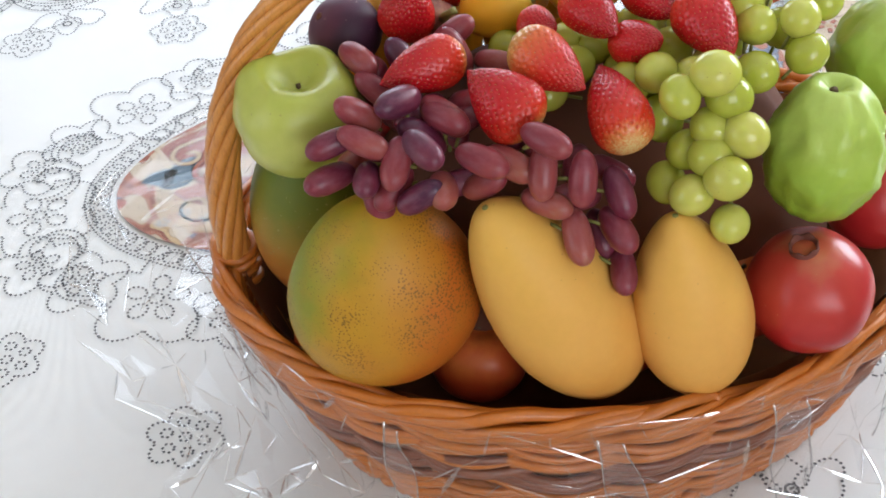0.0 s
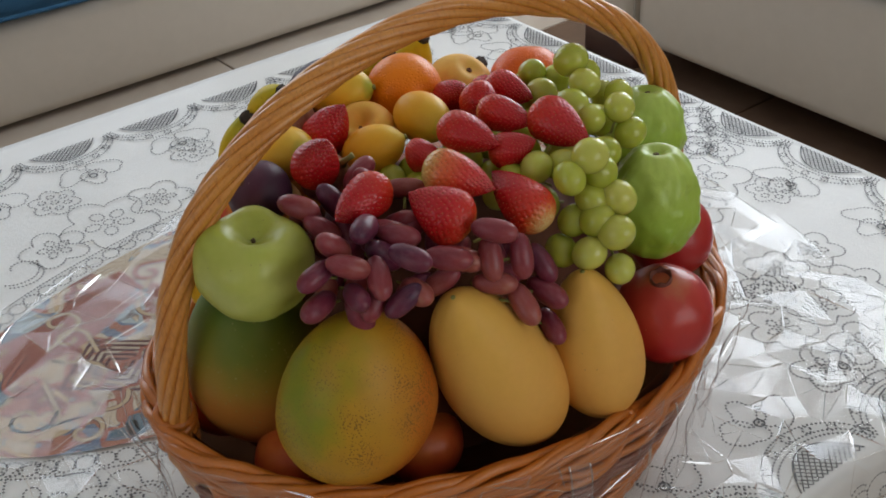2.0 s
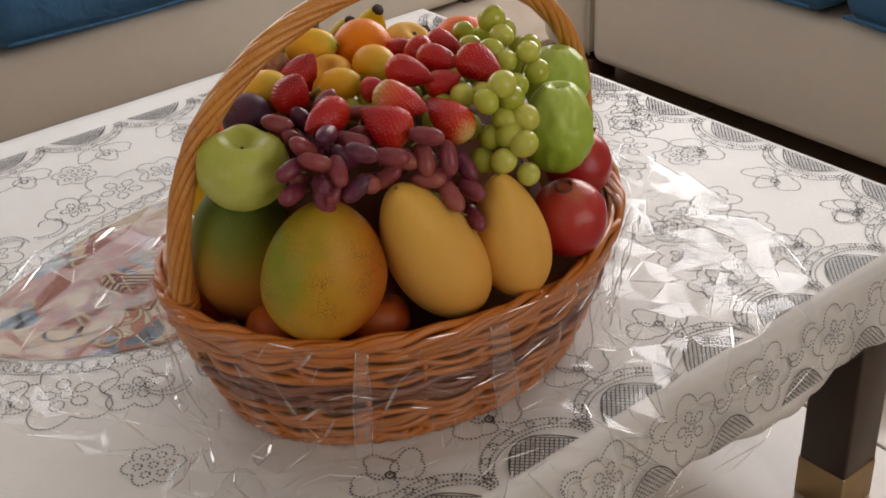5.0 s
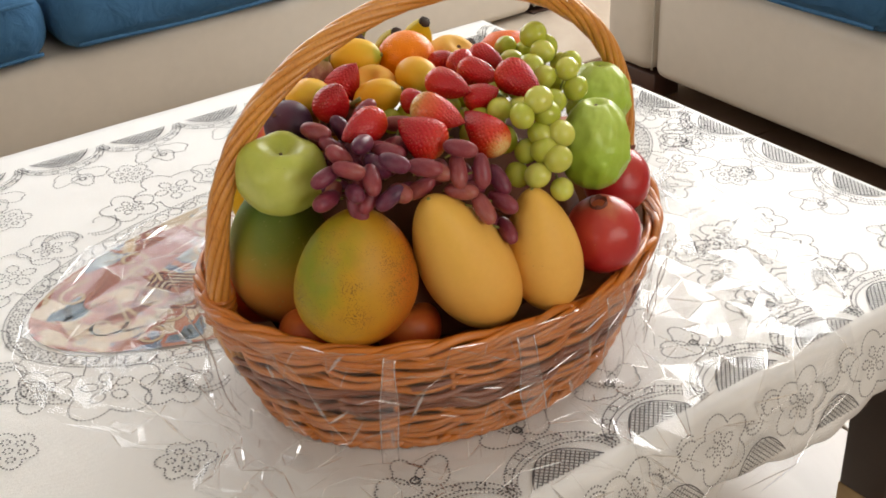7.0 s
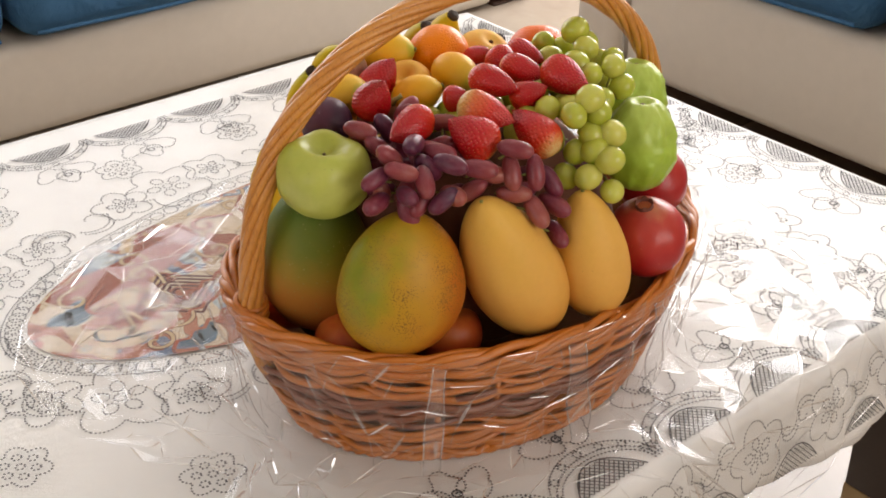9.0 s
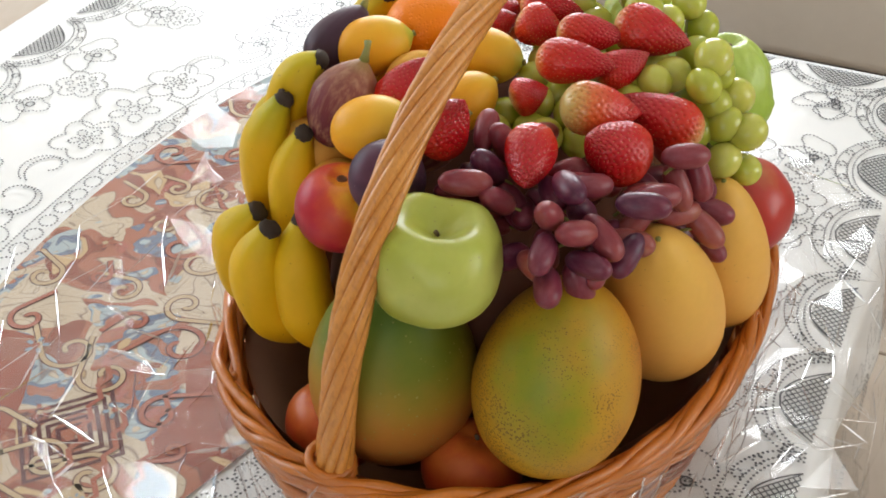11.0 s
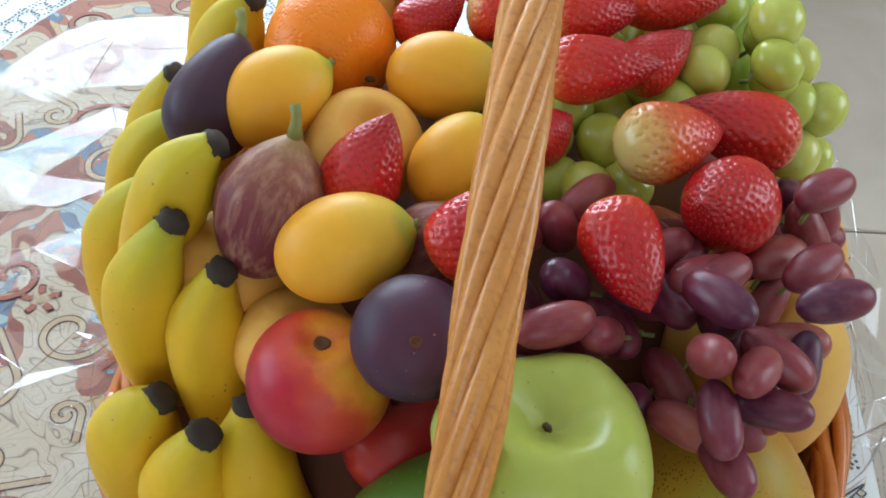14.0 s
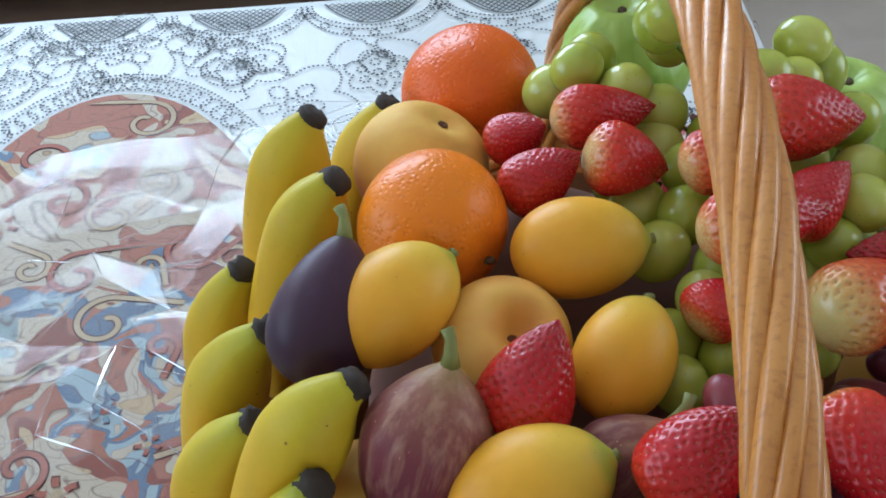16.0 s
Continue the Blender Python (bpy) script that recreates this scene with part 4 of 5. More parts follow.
def apple_like(name, place, way, r, half, dent, lobes, depth, material, label, category, spin=0.0, group="", stem=True, lump=0.01, hollow=0.34, pit=0.0):
    """A round fruit with a dimple at the stem end and soft ribs."""
    def shape(t, a):
        z = -math.cos(math.pi * t)
        q = max(0.0, 1 - z * z) ** 0.5
        rib = 1 + depth * math.cos(lobes * a) * (0.35 + 0.65 * max(0, z)) if lobes else 1
        w = rib * (1 + lump * noise.noise(Vector((math.cos(a) * 2 + r * 90, math.sin(a) * 2, z * 2))))
        h = half * z - dent * half * math.exp(-(q / hollow) ** 2) * (1 if z > 0 else -0.4)
        return Vector((r * q * w * math.cos(a), r * q * w * math.sin(a), h * (1 + 0.5 * (rib - 1) * max(0, z))))
    ob = fruit(name, solid(shape, 44, 56), material, pointing(place, way, spin), label, category, group)
    if pit:                                            # the dark torn hole that the stalk left
        z0 = half * (1 - dent)
        hole = bmesh.new()
        rings = [[hole.verts.new((q * math.cos(a) * (1 + 0.12 * math.sin(3 * a)), q * math.sin(a), z0 + z)) for a in np.linspace(0, 2 * math.pi, 17)[:-1]] for q, z in ((pit * 1.25, 0.0003), (pit, 0.0012), (pit * 0.8, 0.0009), (pit * 0.3, 0.0005))]
        for lower, upper in zip(rings, rings[1:]):
            for j in range(16):
                hole.faces.new((lower[j], lower[(j + 1) % 16], upper[(j + 1) % 16], upper[j]))
        hole.faces.new(rings[-1])
        part("stem_hole", hole, STEM_HOLE, ob, "dark torn stem hole")
    if stem:
        z0 = half * (1 - dent)
        part("stem", tube(bmesh.new(), [(0, 0, z0 - 0.001), (0.0008, 0, z0 + 0.0015), (0.0015, 0.001, z0 + 0.003)], 0.0015, 6), STEM, ob)
    return ob


def guava(place, way, r, half, label, spin=0.0):
    """A knobbly guava with ridges gathered round the stem end."""
    def shape(t, a):
        z = -math.cos(math.pi * t)
        q = max(0.0, 1 - z * z) ** 0.5 * (1 - 0.10 * z)
        rib = 1 + 0.040 * math.cos(7 * a + 1.5 * math.sin(2 * a)) * (0.15 + 0.85 * max(0, z)) + 0.10 * noise.noise(Vector((2.5 * math.cos(a), 2.5 * math.sin(a), 2.5 * z)))
        rib += 0.045 * noise.noise(Vector((10 * math.cos(a), 10 * math.sin(a), 8 * z)))
        return Vector((r * q * rib * math.cos(a), r * q * rib * math.sin(a), half * z - 0.22 * half * math.exp(-(q / 0.26) ** 2) * (z > 0)))
    ob = fruit("guava", solid(shape, 54, 72), GUAVA, pointing(place, way, spin), label, "guava", "guavas in the basket")
    part("stem", tube(bmesh.new(), [(0, 0, half * 0.74), (0.001, 0.001, half * 0.82)], 0.0025, 7), STEM, ob)
    return ob


def pomegranate(place, way, r, label, spin=0.0):
    def shape(t, a):
        z = -math.cos(math.pi * t)
        q = max(0.0, 1 - z * z) ** 0.5
        w = 1 + 0.010 * math.cos(6 * a) * q + 0.025 * noise.noise(Vector((2 * math.cos(a), 2 * math.sin(a), 2 * z)))
        return Vector((r * q * w * math.cos(a), r * q * w * math.sin(a), r * 1.03 * z))
    ob = fruit("pomegranate", solid(shape, 36, 48), POME, pointing(place, way, spin), label, "pomegranate", "pomegranates in the basket")
    crown = bmesh.new()
    rows = []
    for k, (q, z) in enumerate(((0.0105, -0.0015), (0.0086, 0.001), (0.0082, 0.003), (0.0088, 0.005), (0.0078, 0.0046), (0.0066, 0.000), (0.005, -0.004))):
        rows.append([crown.verts.new((q * math.cos(a), q * math.sin(a), r * 0.985 + z + (0.0012 * math.cos(6 * a) if 2 < k < 5 else 0))) for a in np.linspace(0, 2 * math.pi, 37)[:-1]])
    for p, q in zip(rows, rows[1:]):
        for j in range(36):
            crown.faces.new((p[j], p[(j + 1) % 36], q[(j + 1) % 36], q[j]))
    crown.faces.new(rows[-1][::-1])
    part("crown", crown, CROWN, ob, "dry open crown")
    return ob


def loquat(place, way, r, half, label, spin=0.0):
    def shape(t, a):
        z = -math.cos(math.pi * t)
        q = max(0.0, 1 - z * z) ** 0.5 * (1 - 0.05 * z)
        tip = 0.06 * half * math.exp(-((1 - z) / 0.02))
        return Vector((r * q * math.cos(a) * (1 + 0.015 * math.cos(2 * a)), r * q * math.sin(a), half * z + tip))
    ob = fruit("yellow_plum", solid(shape, 32, 40), LOQUAT, pointing(place, way, spin), label, "plum", "yellow plums in the basket")
    part("stem_end", tube(bmesh.new(), [(0, 0, half * 1.01), (0.0006, 0, half * 1.10)], 0.0022, 7), TWIG, ob)
    return ob


def fig(place, way, r, half, material, label, spin=0.0):
    def shape(t, a):
        z = 2 * t - 1
        if material == FIG_DARK:
            z = -math.cos(math.pi * t)
            q = max(0.0, 1 - z * z) ** 0.5 * (1 - 0.30 * z)
        elif z < 0.1:
            q = math.sqrt(max(0.0, 1 - ((0.1 - z) / 1.1) ** 2))
        else:
            f = (z - 0.1) / 0.9
            q = (1 - f) ** 1.15 * (1 + 0.9 * f) * 0.86 + 0.14 * (1 - f ** 6)
        w = 1 + (0.004 if material == FIG_DARK else 0.014) * math.cos(16 * a + 2 * math.sin(3 * a)) * min(1, 2 * (1 - abs(z)))
        return Vector((r * q * w * math.cos(a), r * q * w * math.sin(a), half * z))
    ob = fruit("fig", solid(shape, 40, 64), material, pointing(place, way, spin), label, "fig", "figs in the basket")
    part("stem", tube(bmesh.new(), [(0, 0, half * 0.93), (0.0006, 0.001, half + 0.003), (0.002, 0.001, half + 0.007), (0.0045, 0.001, half + 0.010)], lambda t: 0.0036 - 0.0016 * math.sin(2.4 * t), 9), TWIG, ob, "short green stem")
    return ob


def berry_shape(t, a):
    """A strawberry of unit length, its tip at the top."""
    z = t - 0.5
    f = t
    q = (math.sqrt(max(0.0, 1 - ((0.30 - f) / 0.30) ** 2)) if f < 0.30 else (1 - ((f - 0.30) / 0.70) ** 1.75) ** 0.86) * 0.5
    q = max(q, 0.0)
    w = 1 + 0.05 * noise.noise(Vector((1.5 * math.cos(a), 1.5 * math.sin(a), 2.5 * z)))
    return Vector((q * w * math.cos(a), q * w * math.sin(a), z))


BERRY_BODY, BERRY_SEEDS = [], []


def berry_meshes():
    """The body with a pit for each seed, and the seeds in the pits."""
    spots, pit_rng = [], random.Random(3)
    for k in range(340):
        f = 0.05 + 0.92 * (k + 0.5) / 340
        spots.append((f + pit_rng.uniform(-0.012, 0.012), k * 2.39996 + pit_rng.uniform(-0.06, 0.06)))
    bm = solid(berry_shape, 84, 116)
    pits = [berry_shape(f, a) for f, a in spots]
    grid = np.array([tuple(q) for q in pits])
    for v in bm.verts:
        near = float(np.sqrt(((grid - np.array(v.co)) ** 2).sum(axis=1)).min())
        v.co *= 1 - 0.065 * math.exp(-(near / 0.019) ** 2)
    me = bpy.data.meshes.new("strawberry")
    bm.to_mesh(me)
    bm.free()
    for p in me.polygons:
        p.use_smooth = True
    sd = bmesh.new()
    for (f, a), p in zip(spots, pits):
        up = (berry_shape(min(0.99, f + 0.02), a) - berry_shape(max(0.01, f - 0.02), a)).normalized()
        outw = Vector((math.cos(a), math.sin(a), 0.2)).normalized()
        m = Matrix.Translation(p * 0.965) @ up.to_track_quat("Z", "Y").to_matrix().to_4x4() @ Matrix.Diagonal((0.0060, 0.0060, 0.0105, 1))
        bmesh.ops.create_icosphere(sd, subdivisions=1, radius=1.0, matrix=m)
    ms = bpy.data.meshes.new("seed_speckle")
    sd.to_mesh(ms)
    sd.free()
    return me, ms


BERRY_ME, SEED_ME = berry_meshes()
BERRY_ME.materials.append(BERRY)
BERRY_ME_PALE = BERRY_ME.copy()
BERRY_ME_PALE.materials[0] = BERRY_PALE
SEED_ME.materials.append(SEED)


def strawberry(calyx, tip, r, label="ripe red strawberry with its leaves cut off", pale=False, long=1.0):
    c, t = Vector(calyx), Vector(tip)
    way = t - c
    ln = min(way.length, 0.058) * long
    ob = new("strawberry", BERRY_ME_PALE if pale else BERRY_ME)
    ob.matrix_world = pointing((c + t) / 2 - Vector((0, 0, 0.003)), way, (c.x * 9000) % 360) @ Matrix.Diagonal((2 * r, 2 * r, ln * 1.06, 1))
    sd = tagged(new("seed_speckle", SEED_ME), kind="stuff")
    sd.parent = ob
    return tagged(ob, label, "strawberry", "strawberries on top of the basket")


def banana(tip, mid, end, r, label, stem_end=True):
    """A banana along a bent line, its dark stem end first."""
    p0, p1, p2 = Vector(tip), Vector(mid), Vector(end)
    ctrl = 2 * p1 - (p0 + p2) / 2
    centre = (p0 + p2) / 2

    def at(t):
        return p0 * (1 - t) ** 2 + ctrl * 2 * t * (1 - t) + p2 * t * t - centre
    bm = bmesh.new()
    n, segs = 34, 30
    rows, up = [], None
    for k in range(n + 1):
        t = k / n
        d = (at(min(1, t + 0.02)) - at(max(0, t - 0.02))).normalized()
        if up is None:
            up = d.orthogonal().normalized()
        up = (up - d * up.dot(d)).normalized()
        sd = d.cross(up)
        q = r * (0.36 + 0.64 * math.sin(math.pi / 2 * min(1.0, t / 0.40)) ** 1.25) * (1.0 if t < 0.72 else 1 - 0.66 * ((t - 0.72) / 0.28) ** 1.9)
        rows.append([bm.verts.new(at(t) + (up * math.cos(a) + sd * math.sin(a)) * q * (0.76 + 0.26 / math.cos((a + 0.5) % 1.2566 - 0.6283))) for a in (2 * math.pi * j / segs for j in range(segs))])
    for a, b in zip(rows, rows[1:]):
        for j in range(segs):
            bm.faces.new((a[j], a[(j + 1) % segs], b[(j + 1) % segs], b[j]))
    bm.faces.new(rows[0][::-1])
    bm.faces.new(rows[-1])
    ob = fruit("banana", bm, BANANA, Matrix.Translation(centre), label, "banana", "bananas in the basket")
    d = (at(0) - at(0.05)).normalized()
    tipm = bmesh.new()
    pts = [at(0) - d * 0.003, at(0) + d * 0.001, at(0) + d * 0.003, at(0) + d * 0.004]
    tube(tipm, pts, lambda t: r * (0.37 + 0.04 * math.sin(9 * t)) if t < 0.9 else r * 0.26, 14)
    for v in tipm.verts:
        v.co += Vector((0.0014, 0.0014, 0.002)) * noise.noise(v.co * 420)
    part("dry_tip", tipm, BLACK_TIP, ob, "dry black stem end")
    d2 = (at(1) - at(0.95)).normalized()
    part("blossom_end", tube(bmesh.new(), [at(1) - d2 * 0.002, at(1) + d2 * 0.005], r * 0.26, 10), BLACK_TIP, ob, "small black blossom end")
    return ob


def sphere_mesh(name, material, rings=16, segs=20, shape=None):
    bm = solid(shape or (lambda t, a: Vector((math.sin(math.pi * t) * math.cos(a), math.sin(math.pi * t) * math.sin(a), -math.cos(math.pi * t)))), rings, segs)
    me = bpy.data.meshes.new(name)
    bm.to_mesh(me)
    bm.free()
    for p in me.polygons:
        p.use_smooth = True
    me.materials.append(material)
    return me


def long_grape(t, a):
    """A blunt sausage-shaped grape."""
    z = -math.cos(math.pi * t)
    q = max(0.0, 1 - abs(z) ** 2.6) ** 0.5 * (1 + 0.05 * z)
    return Vector((q * math.cos(a), q * math.sin(a), z))


RED_ME, GREEN_ME = sphere_mesh("red_grape", RED_GRAPE, 20, 20, long_grape), sphere_mesh("green_grape", GREEN_GRAPE)
red_bunch = tagged(empty("red_grape_bunch", Matrix.Translation((0.11, 0.13, 0.32))), "bunch of long purple-red grapes lying over the mangoes", "grapes")
green_bunch = tagged(empty("green_grape_bunch", Matrix.Translation((0.28, 0.17, 0.32))), "bunch of round pale green grapes hanging beside the guava", "grapes")
grape_rng = random.Random(11)


def grape(me, bunch, place, way, r, half):
    ob = new("grape", me)
    ob.parent = bunch
    ob.matrix_basis = Matrix.Translation(-bunch.matrix_basis.translation) @ pointing(place, way, grape_rng.uniform(0, 360)) @ Matrix.Diagonal((r, r, half, 1))
    here = Vector(place) - bunch.matrix_basis.translation
    inward = (Vector((0, 0.01, -0.025)) - here * 0.6).normalized()
    tw = tube(bmesh.new(), [here + inward * r * 0.8, here + inward * (r + 0.004), here + inward * (r + 0.009)], 0.0011, 5)
    part("twig", tw, TWIG, bunch)


def red_grape(place, way):
    k = grape_rng.uniform(0.93, 1.06)
    grape(RED_ME, red_bunch, place, way, 0.0082 * k, 0.0165 * k)


def green_grape(place, way):
    k = grape_rng.uniform(0.92, 1.08)
    grape(GREEN_ME, green_bunch, place, way, 0.0122 * k, 0.0136 * k)


# mangoes round the front
mango((0.067, 0.133, 0.205), (0.03, -0.10, 1), 0.060, 0.052, 0.070, 0.0, MANGO_RIPE, "large ripe mango, green turning yellow, speckled")
mango((0.019, 0.229, 0.191), (-0.05, -0.05, 1), 0.055, 0.052, 0.077, 0.0, MANGO_GREEN, "dark green mango with a reddish lower end")
mango((0.170, 0.124, 0.204), (-0.43, -0.12, 0.88), 0.046, 0.043, 0.088, 0.006, MANGO_YELLOW, "smooth pale yellow mango leaning on the rim", 0, 0.26)
mango((0.252, 0.123, 0.197), (-0.18, 0.02, 1), 0.0375, 0.036, 0.068, 0.004, MANGO_YELLOW, "smaller pale yellow mango beside the pomegranate", 0, 0.26)
apple_like("apple", (0.019, 0.193, 0.294), (0.08, -0.06, 1), 0.041, 0.042, 0.60, 4, 0.075, APPLE, "pale green apple with a deep stem hollow", "apple", 20, "", True, 0.06, 0.46)
pomegranate((0.328, 0.144, 0.184), (-0.22, -0.12, 1), 0.039, "shiny red pomegranate with a dark crown")
pomegranate((0.385, 0.225, 0.195), (0.5, 0.3, 1), 0.036, "red pomegranate tucked behind the guava")
guava((0.332, 0.175, 0.271), (0.03, 0.05, 1), 0.035, 0.048, "large bright green guava with a ridged top")
guava((0.390, 0.283, 0.268), (0.1, 0.1, 1), 0.034, 0.040, "pale green guava beside the handle", 40)
apple_like("orange", (0.197, 0.348, 0.319), (-0.50, -0.80, -0.05), 0.0315, 0.030, 0.06, 0, 0, ORANGE, "bright orange with pitted peel and a small stem", "orange", 0, "oranges in the basket", True, 0.004)
apple_like("orange", (0.313, 0.352, 0.300), (0.1, 0.3, 0.9), 0.0335, 0.032, 0.06, 0, 0, DEEP_ORANGE, "deep orange fruit at the back of the basket", "orange", 30, "oranges in the basket", False, 0.004)
apple_like("peach", (0.253, 0.364, 0.301), (0.25, -0.35, 0.8), 0.031, 0.029, 0.22, 1, 0.03, PEACH, "soft yellow-pink peach between two oranges", "peach", 0, "peaches in the basket", False, pit=0.0020)
apple_like("peach", (0.147, 0.312, 0.307), (-0.3, -0.35, 0.9), 0.027, 0.026, 0.60, 1, 0.03, PEACH, "small yellow peach with an open stem hollow", "peach", 70, "peaches in the basket", False, pit=0.0042)
apple_like("nectarine", (0.041, 0.291, 0.275), (0.05, -0.10, 1), 0.0295, 0.029, 0.22, 1, 0.02, NECTARINE, "red and yellow nectarine beside the bananas", "nectarine", 0, "", False, pit=0.0030)
apple_like("plum", (0.043, 0.251, 0.314), (-0.65, -0.28, 0.70), 0.024, 0.023, 0.08, 1, 0.015, PLUM, "dark purple plum with a bloom", "plum", 0, "", False, pit=0.0020)
loquat((0.138, 0.266, 0.319), (0.85, -0.25, 0.30), 0.0185, 0.0245, "small yellow plum with a green tip")
loquat((0.188, 0.288, 0.324), (0.26, -0.96, 0.05), 0.0200, 0.0270, "egg-shaped yellow plum below the orange")
loquat((0.143, 0.352, 0.329), (0.76, -0.62, 0.22), 0.0205, 0.0280, "egg-shaped yellow plum beside the dark fig")
loquat((0.076, 0.292, 0.318), (0.33, -0.85, 0.35), 0.0215, 0.0290, "large egg-shaped yellow plum resting on the nectarine")
fig((0.090, 0.330, 0.317), (0.45, -0.2, 0.85), 0.0235, 0.033, FIG, "ripe purple fig with a green stem")
fig((0.136, 0.376, 0.328), (0.75, -0.1, 0.6), 0.0200, 0.029, FIG_DARK, "dark fig beside the bananas")
fig((0.098, 0.264, 0.307), (0.3, -0.6, 0.6), 0.018, 0.026, FIG, "small brownish fig under the plum")
apple_like("peach", (0.064, 0.312, 0.262), (0.1, -0.3, 0.9), 0.027, 0.025, 0.2, 1, 0.02, PEACH, "orange peach wedged behind the nectarine", "peach", 10, "peaches in the basket", False)
apple_like("peach", (0.088, 0.352, 0.272), (0.1, 0.2, 0.9), 0.030, 0.028, 0.2, 1, 0.02, PEACH, "orange peach wedged behind the fig", "peach", 50, "peaches in the basket", False)
apple_like("nectarine", (0.052, 0.261, 0.234), (0.3, 0.2, 0.9), 0.025, 0.024, 0.2, 1, 0.02, POME, "dark red nectarine under the plum", "nectarine", 90)
for p in ((0.121, 0.152, 0.143), (0.029, 0.167, 0.148), (0.214, 0.165, 0.153), (0.293, 0.189, 0.160), (-0.002, 0.262, 0.151), (0.078, 0.216, 0.154)):
    apple_like("red_apple", Vector(p) - Vector((0, -0.004, 0.022)), (0.1, -0.1, 1), 0.034, 0.031, 0.2, 5, 0.02, RED_APPLE, "red apple showing between the mangoes", "apple", p[0] * 900, "red apples low in the basket")

# bananas along the back
for tip, mid, end, r in (
        ((0.096, 0.356, 0.337), (0.087, 0.387, 0.302), (0.088, 0.408, 0.228), 0.0165),
        ((0.067, 0.364, 0.316), (0.062, 0.391, 0.259), (0.077, 0.390, 0.188), 0.0175),
        ((0.061, 0.341, 0.301), (0.056, 0.357, 0.251), (0.051, 0.341, 0.197), 0.0175),
        ((0.108, 0.401, 0.291), (0.106, 0.431, 0.239), (0.104, 0.422, 0.168), 0.0175),
        ((0.146, 0.406, 0.300), (0.140, 0.437, 0.253), (0.133, 0.438, 0.179), 0.0170),
        ((0.190, 0.431, 0.287), (0.186, 0.454, 0.235), (0.176, 0.448, 0.170), 0.0170),
        ((0.200, 0.388, 0.335), (0.192, 0.413, 0.297), (0.176, 0.427, 0.225), 0.0170),
        ((0.239, 0.408, 0.334), (0.230, 0.429, 0.297), (0.220, 0.436, 0.231), 0.0175),
        ((0.284, 0.386, 0.309), (0.276, 0.406, 0.272), (0.266, 0.418, 0.212), 0.0165)):
    banana(tip, (mid[0], mid[1] - 0.008, mid[2]), (end[0], end[1] - 0.010, end[2]), r, "yellow banana with greenish ends standing on end")
banana((0.033, 0.363, 0.244), (0.029, 0.380, 0.207), (0.046, 0.383, 0.147), 0.0200, "short yellow banana low beside the rim")
banana((0.016, 0.333, 0.252), (0.013, 0.343, 0.203), (0.030, 0.328, 0.154), 0.0205, "short yellow banana low beside the rim")
banana((0.034, 0.321, 0.253), (0.025, 0.317, 0.210), (0.026, 0.302, 0.162), 0.0190, "short yellow banana low beside the rim")

# strawberries: the cut end, the tip, the radius
strawberry((0.119, 0.196, 0.333), (0.074, 0.170, 0.330), 0.0165)
strawberry((0.161, 0.146, 0.313), (0.125, 0.161, 0.342), 0.0205)
strawberry((0.152, 0.198, 0.338), (0.189, 0.163, 0.328), 0.0175, "half-ripe strawberry, pale orange at the cut end", True)
strawberry((0.215, 0.130, 0.309), (0.199, 0.187, 0.328), 0.0185, "long dark red strawberry with a pale cut end")
strawberry((0.081, 0.249, 0.321), (0.090, 0.229, 0.358), 0.0180)
strawberry((0.103, 0.303, 0.313), (0.125, 0.290, 0.351), 0.0178, "dark red strawberry standing with its tip up")
strawberry((0.156, 0.241, 0.323), (0.175, 0.226, 0.330), 0.0130, "small ripe red strawberry under the others")
strawberry((0.185, 0.242, 0.342), (0.208, 0.195, 0.343), 0.0155)
strawberry((0.211, 0.210, 0.326), (0.234, 0.187, 0.344), 0.0140)
strawberry((0.253, 0.225, 0.347), (0.273, 0.178, 0.338), 0.0180, "large red strawberry beside the green grapes")
strawberry((0.220, 0.250, 0.345), (0.245, 0.212, 0.344), 0.0140)
strawberry((0.255, 0.306, 0.335), (0.272, 0.265, 0.335), 0.0140)
strawberry((0.228, 0.289, 0.341), (0.238, 0.257, 0.329), 0.0155)
strawberry((0.219, 0.321, 0.320), (0.228, 0.293, 0.341), 0.0140)
strawberry((0.261, 0.333, 0.313), (0.255, 0.310, 0.333), 0.0120, "small ripe red strawberry at the back")

# grapes, one by one
red_grape((0.101, 0.105, 0.327), (0.58, -0.81, -0.07))
red_grape((0.085, 0.146, 0.330), (0.57, 0.79, -0.22))
red_grape((0.062, 0.144, 0.324), (0.66, 0.24, -0.72))
red_grape((0.066, 0.127, 0.317), (0.90, -0.22, -0.37))
red_grape((0.084, 0.120, 0.307), (-0.16, -0.87, -0.47))
red_grape((0.067, 0.118, 0.298), (-0.00, -0.99, 0.12))
red_grape((0.046, 0.136, 0.310), (-0.90, -0.37, -0.22))
red_grape((0.044, 0.130, 0.290), (-0.80, -0.60, 0.03))
red_grape((0.109, 0.117, 0.290), (0.12, -0.97, 0.22))
red_grape((0.132, 0.114, 0.312), (0.86, -0.50, -0.10))
red_grape((0.110, 0.148, 0.317), (0.83, -0.55, -0.11))
red_grape((0.057, 0.201, 0.325), (0.65, -0.76, -0.07))
red_grape((0.120, 0.164, 0.305), (0.85, -0.07, 0.52))
red_grape((0.068, 0.185, 0.313), (0.74, -0.16, -0.66))
red_grape((0.167, 0.116, 0.323), (0.80, -0.59, -0.11))
red_grape((0.165, 0.118, 0.300), (-0.06, -0.50, -0.87))
red_grape((0.187, 0.115, 0.297), (-0.07, -0.41, -0.91))
red_grape((0.208, 0.125, 0.279), (0.32, -0.56, -0.76))
red_grape((0.207, 0.114, 0.261), (0.43, -0.89, -0.18))
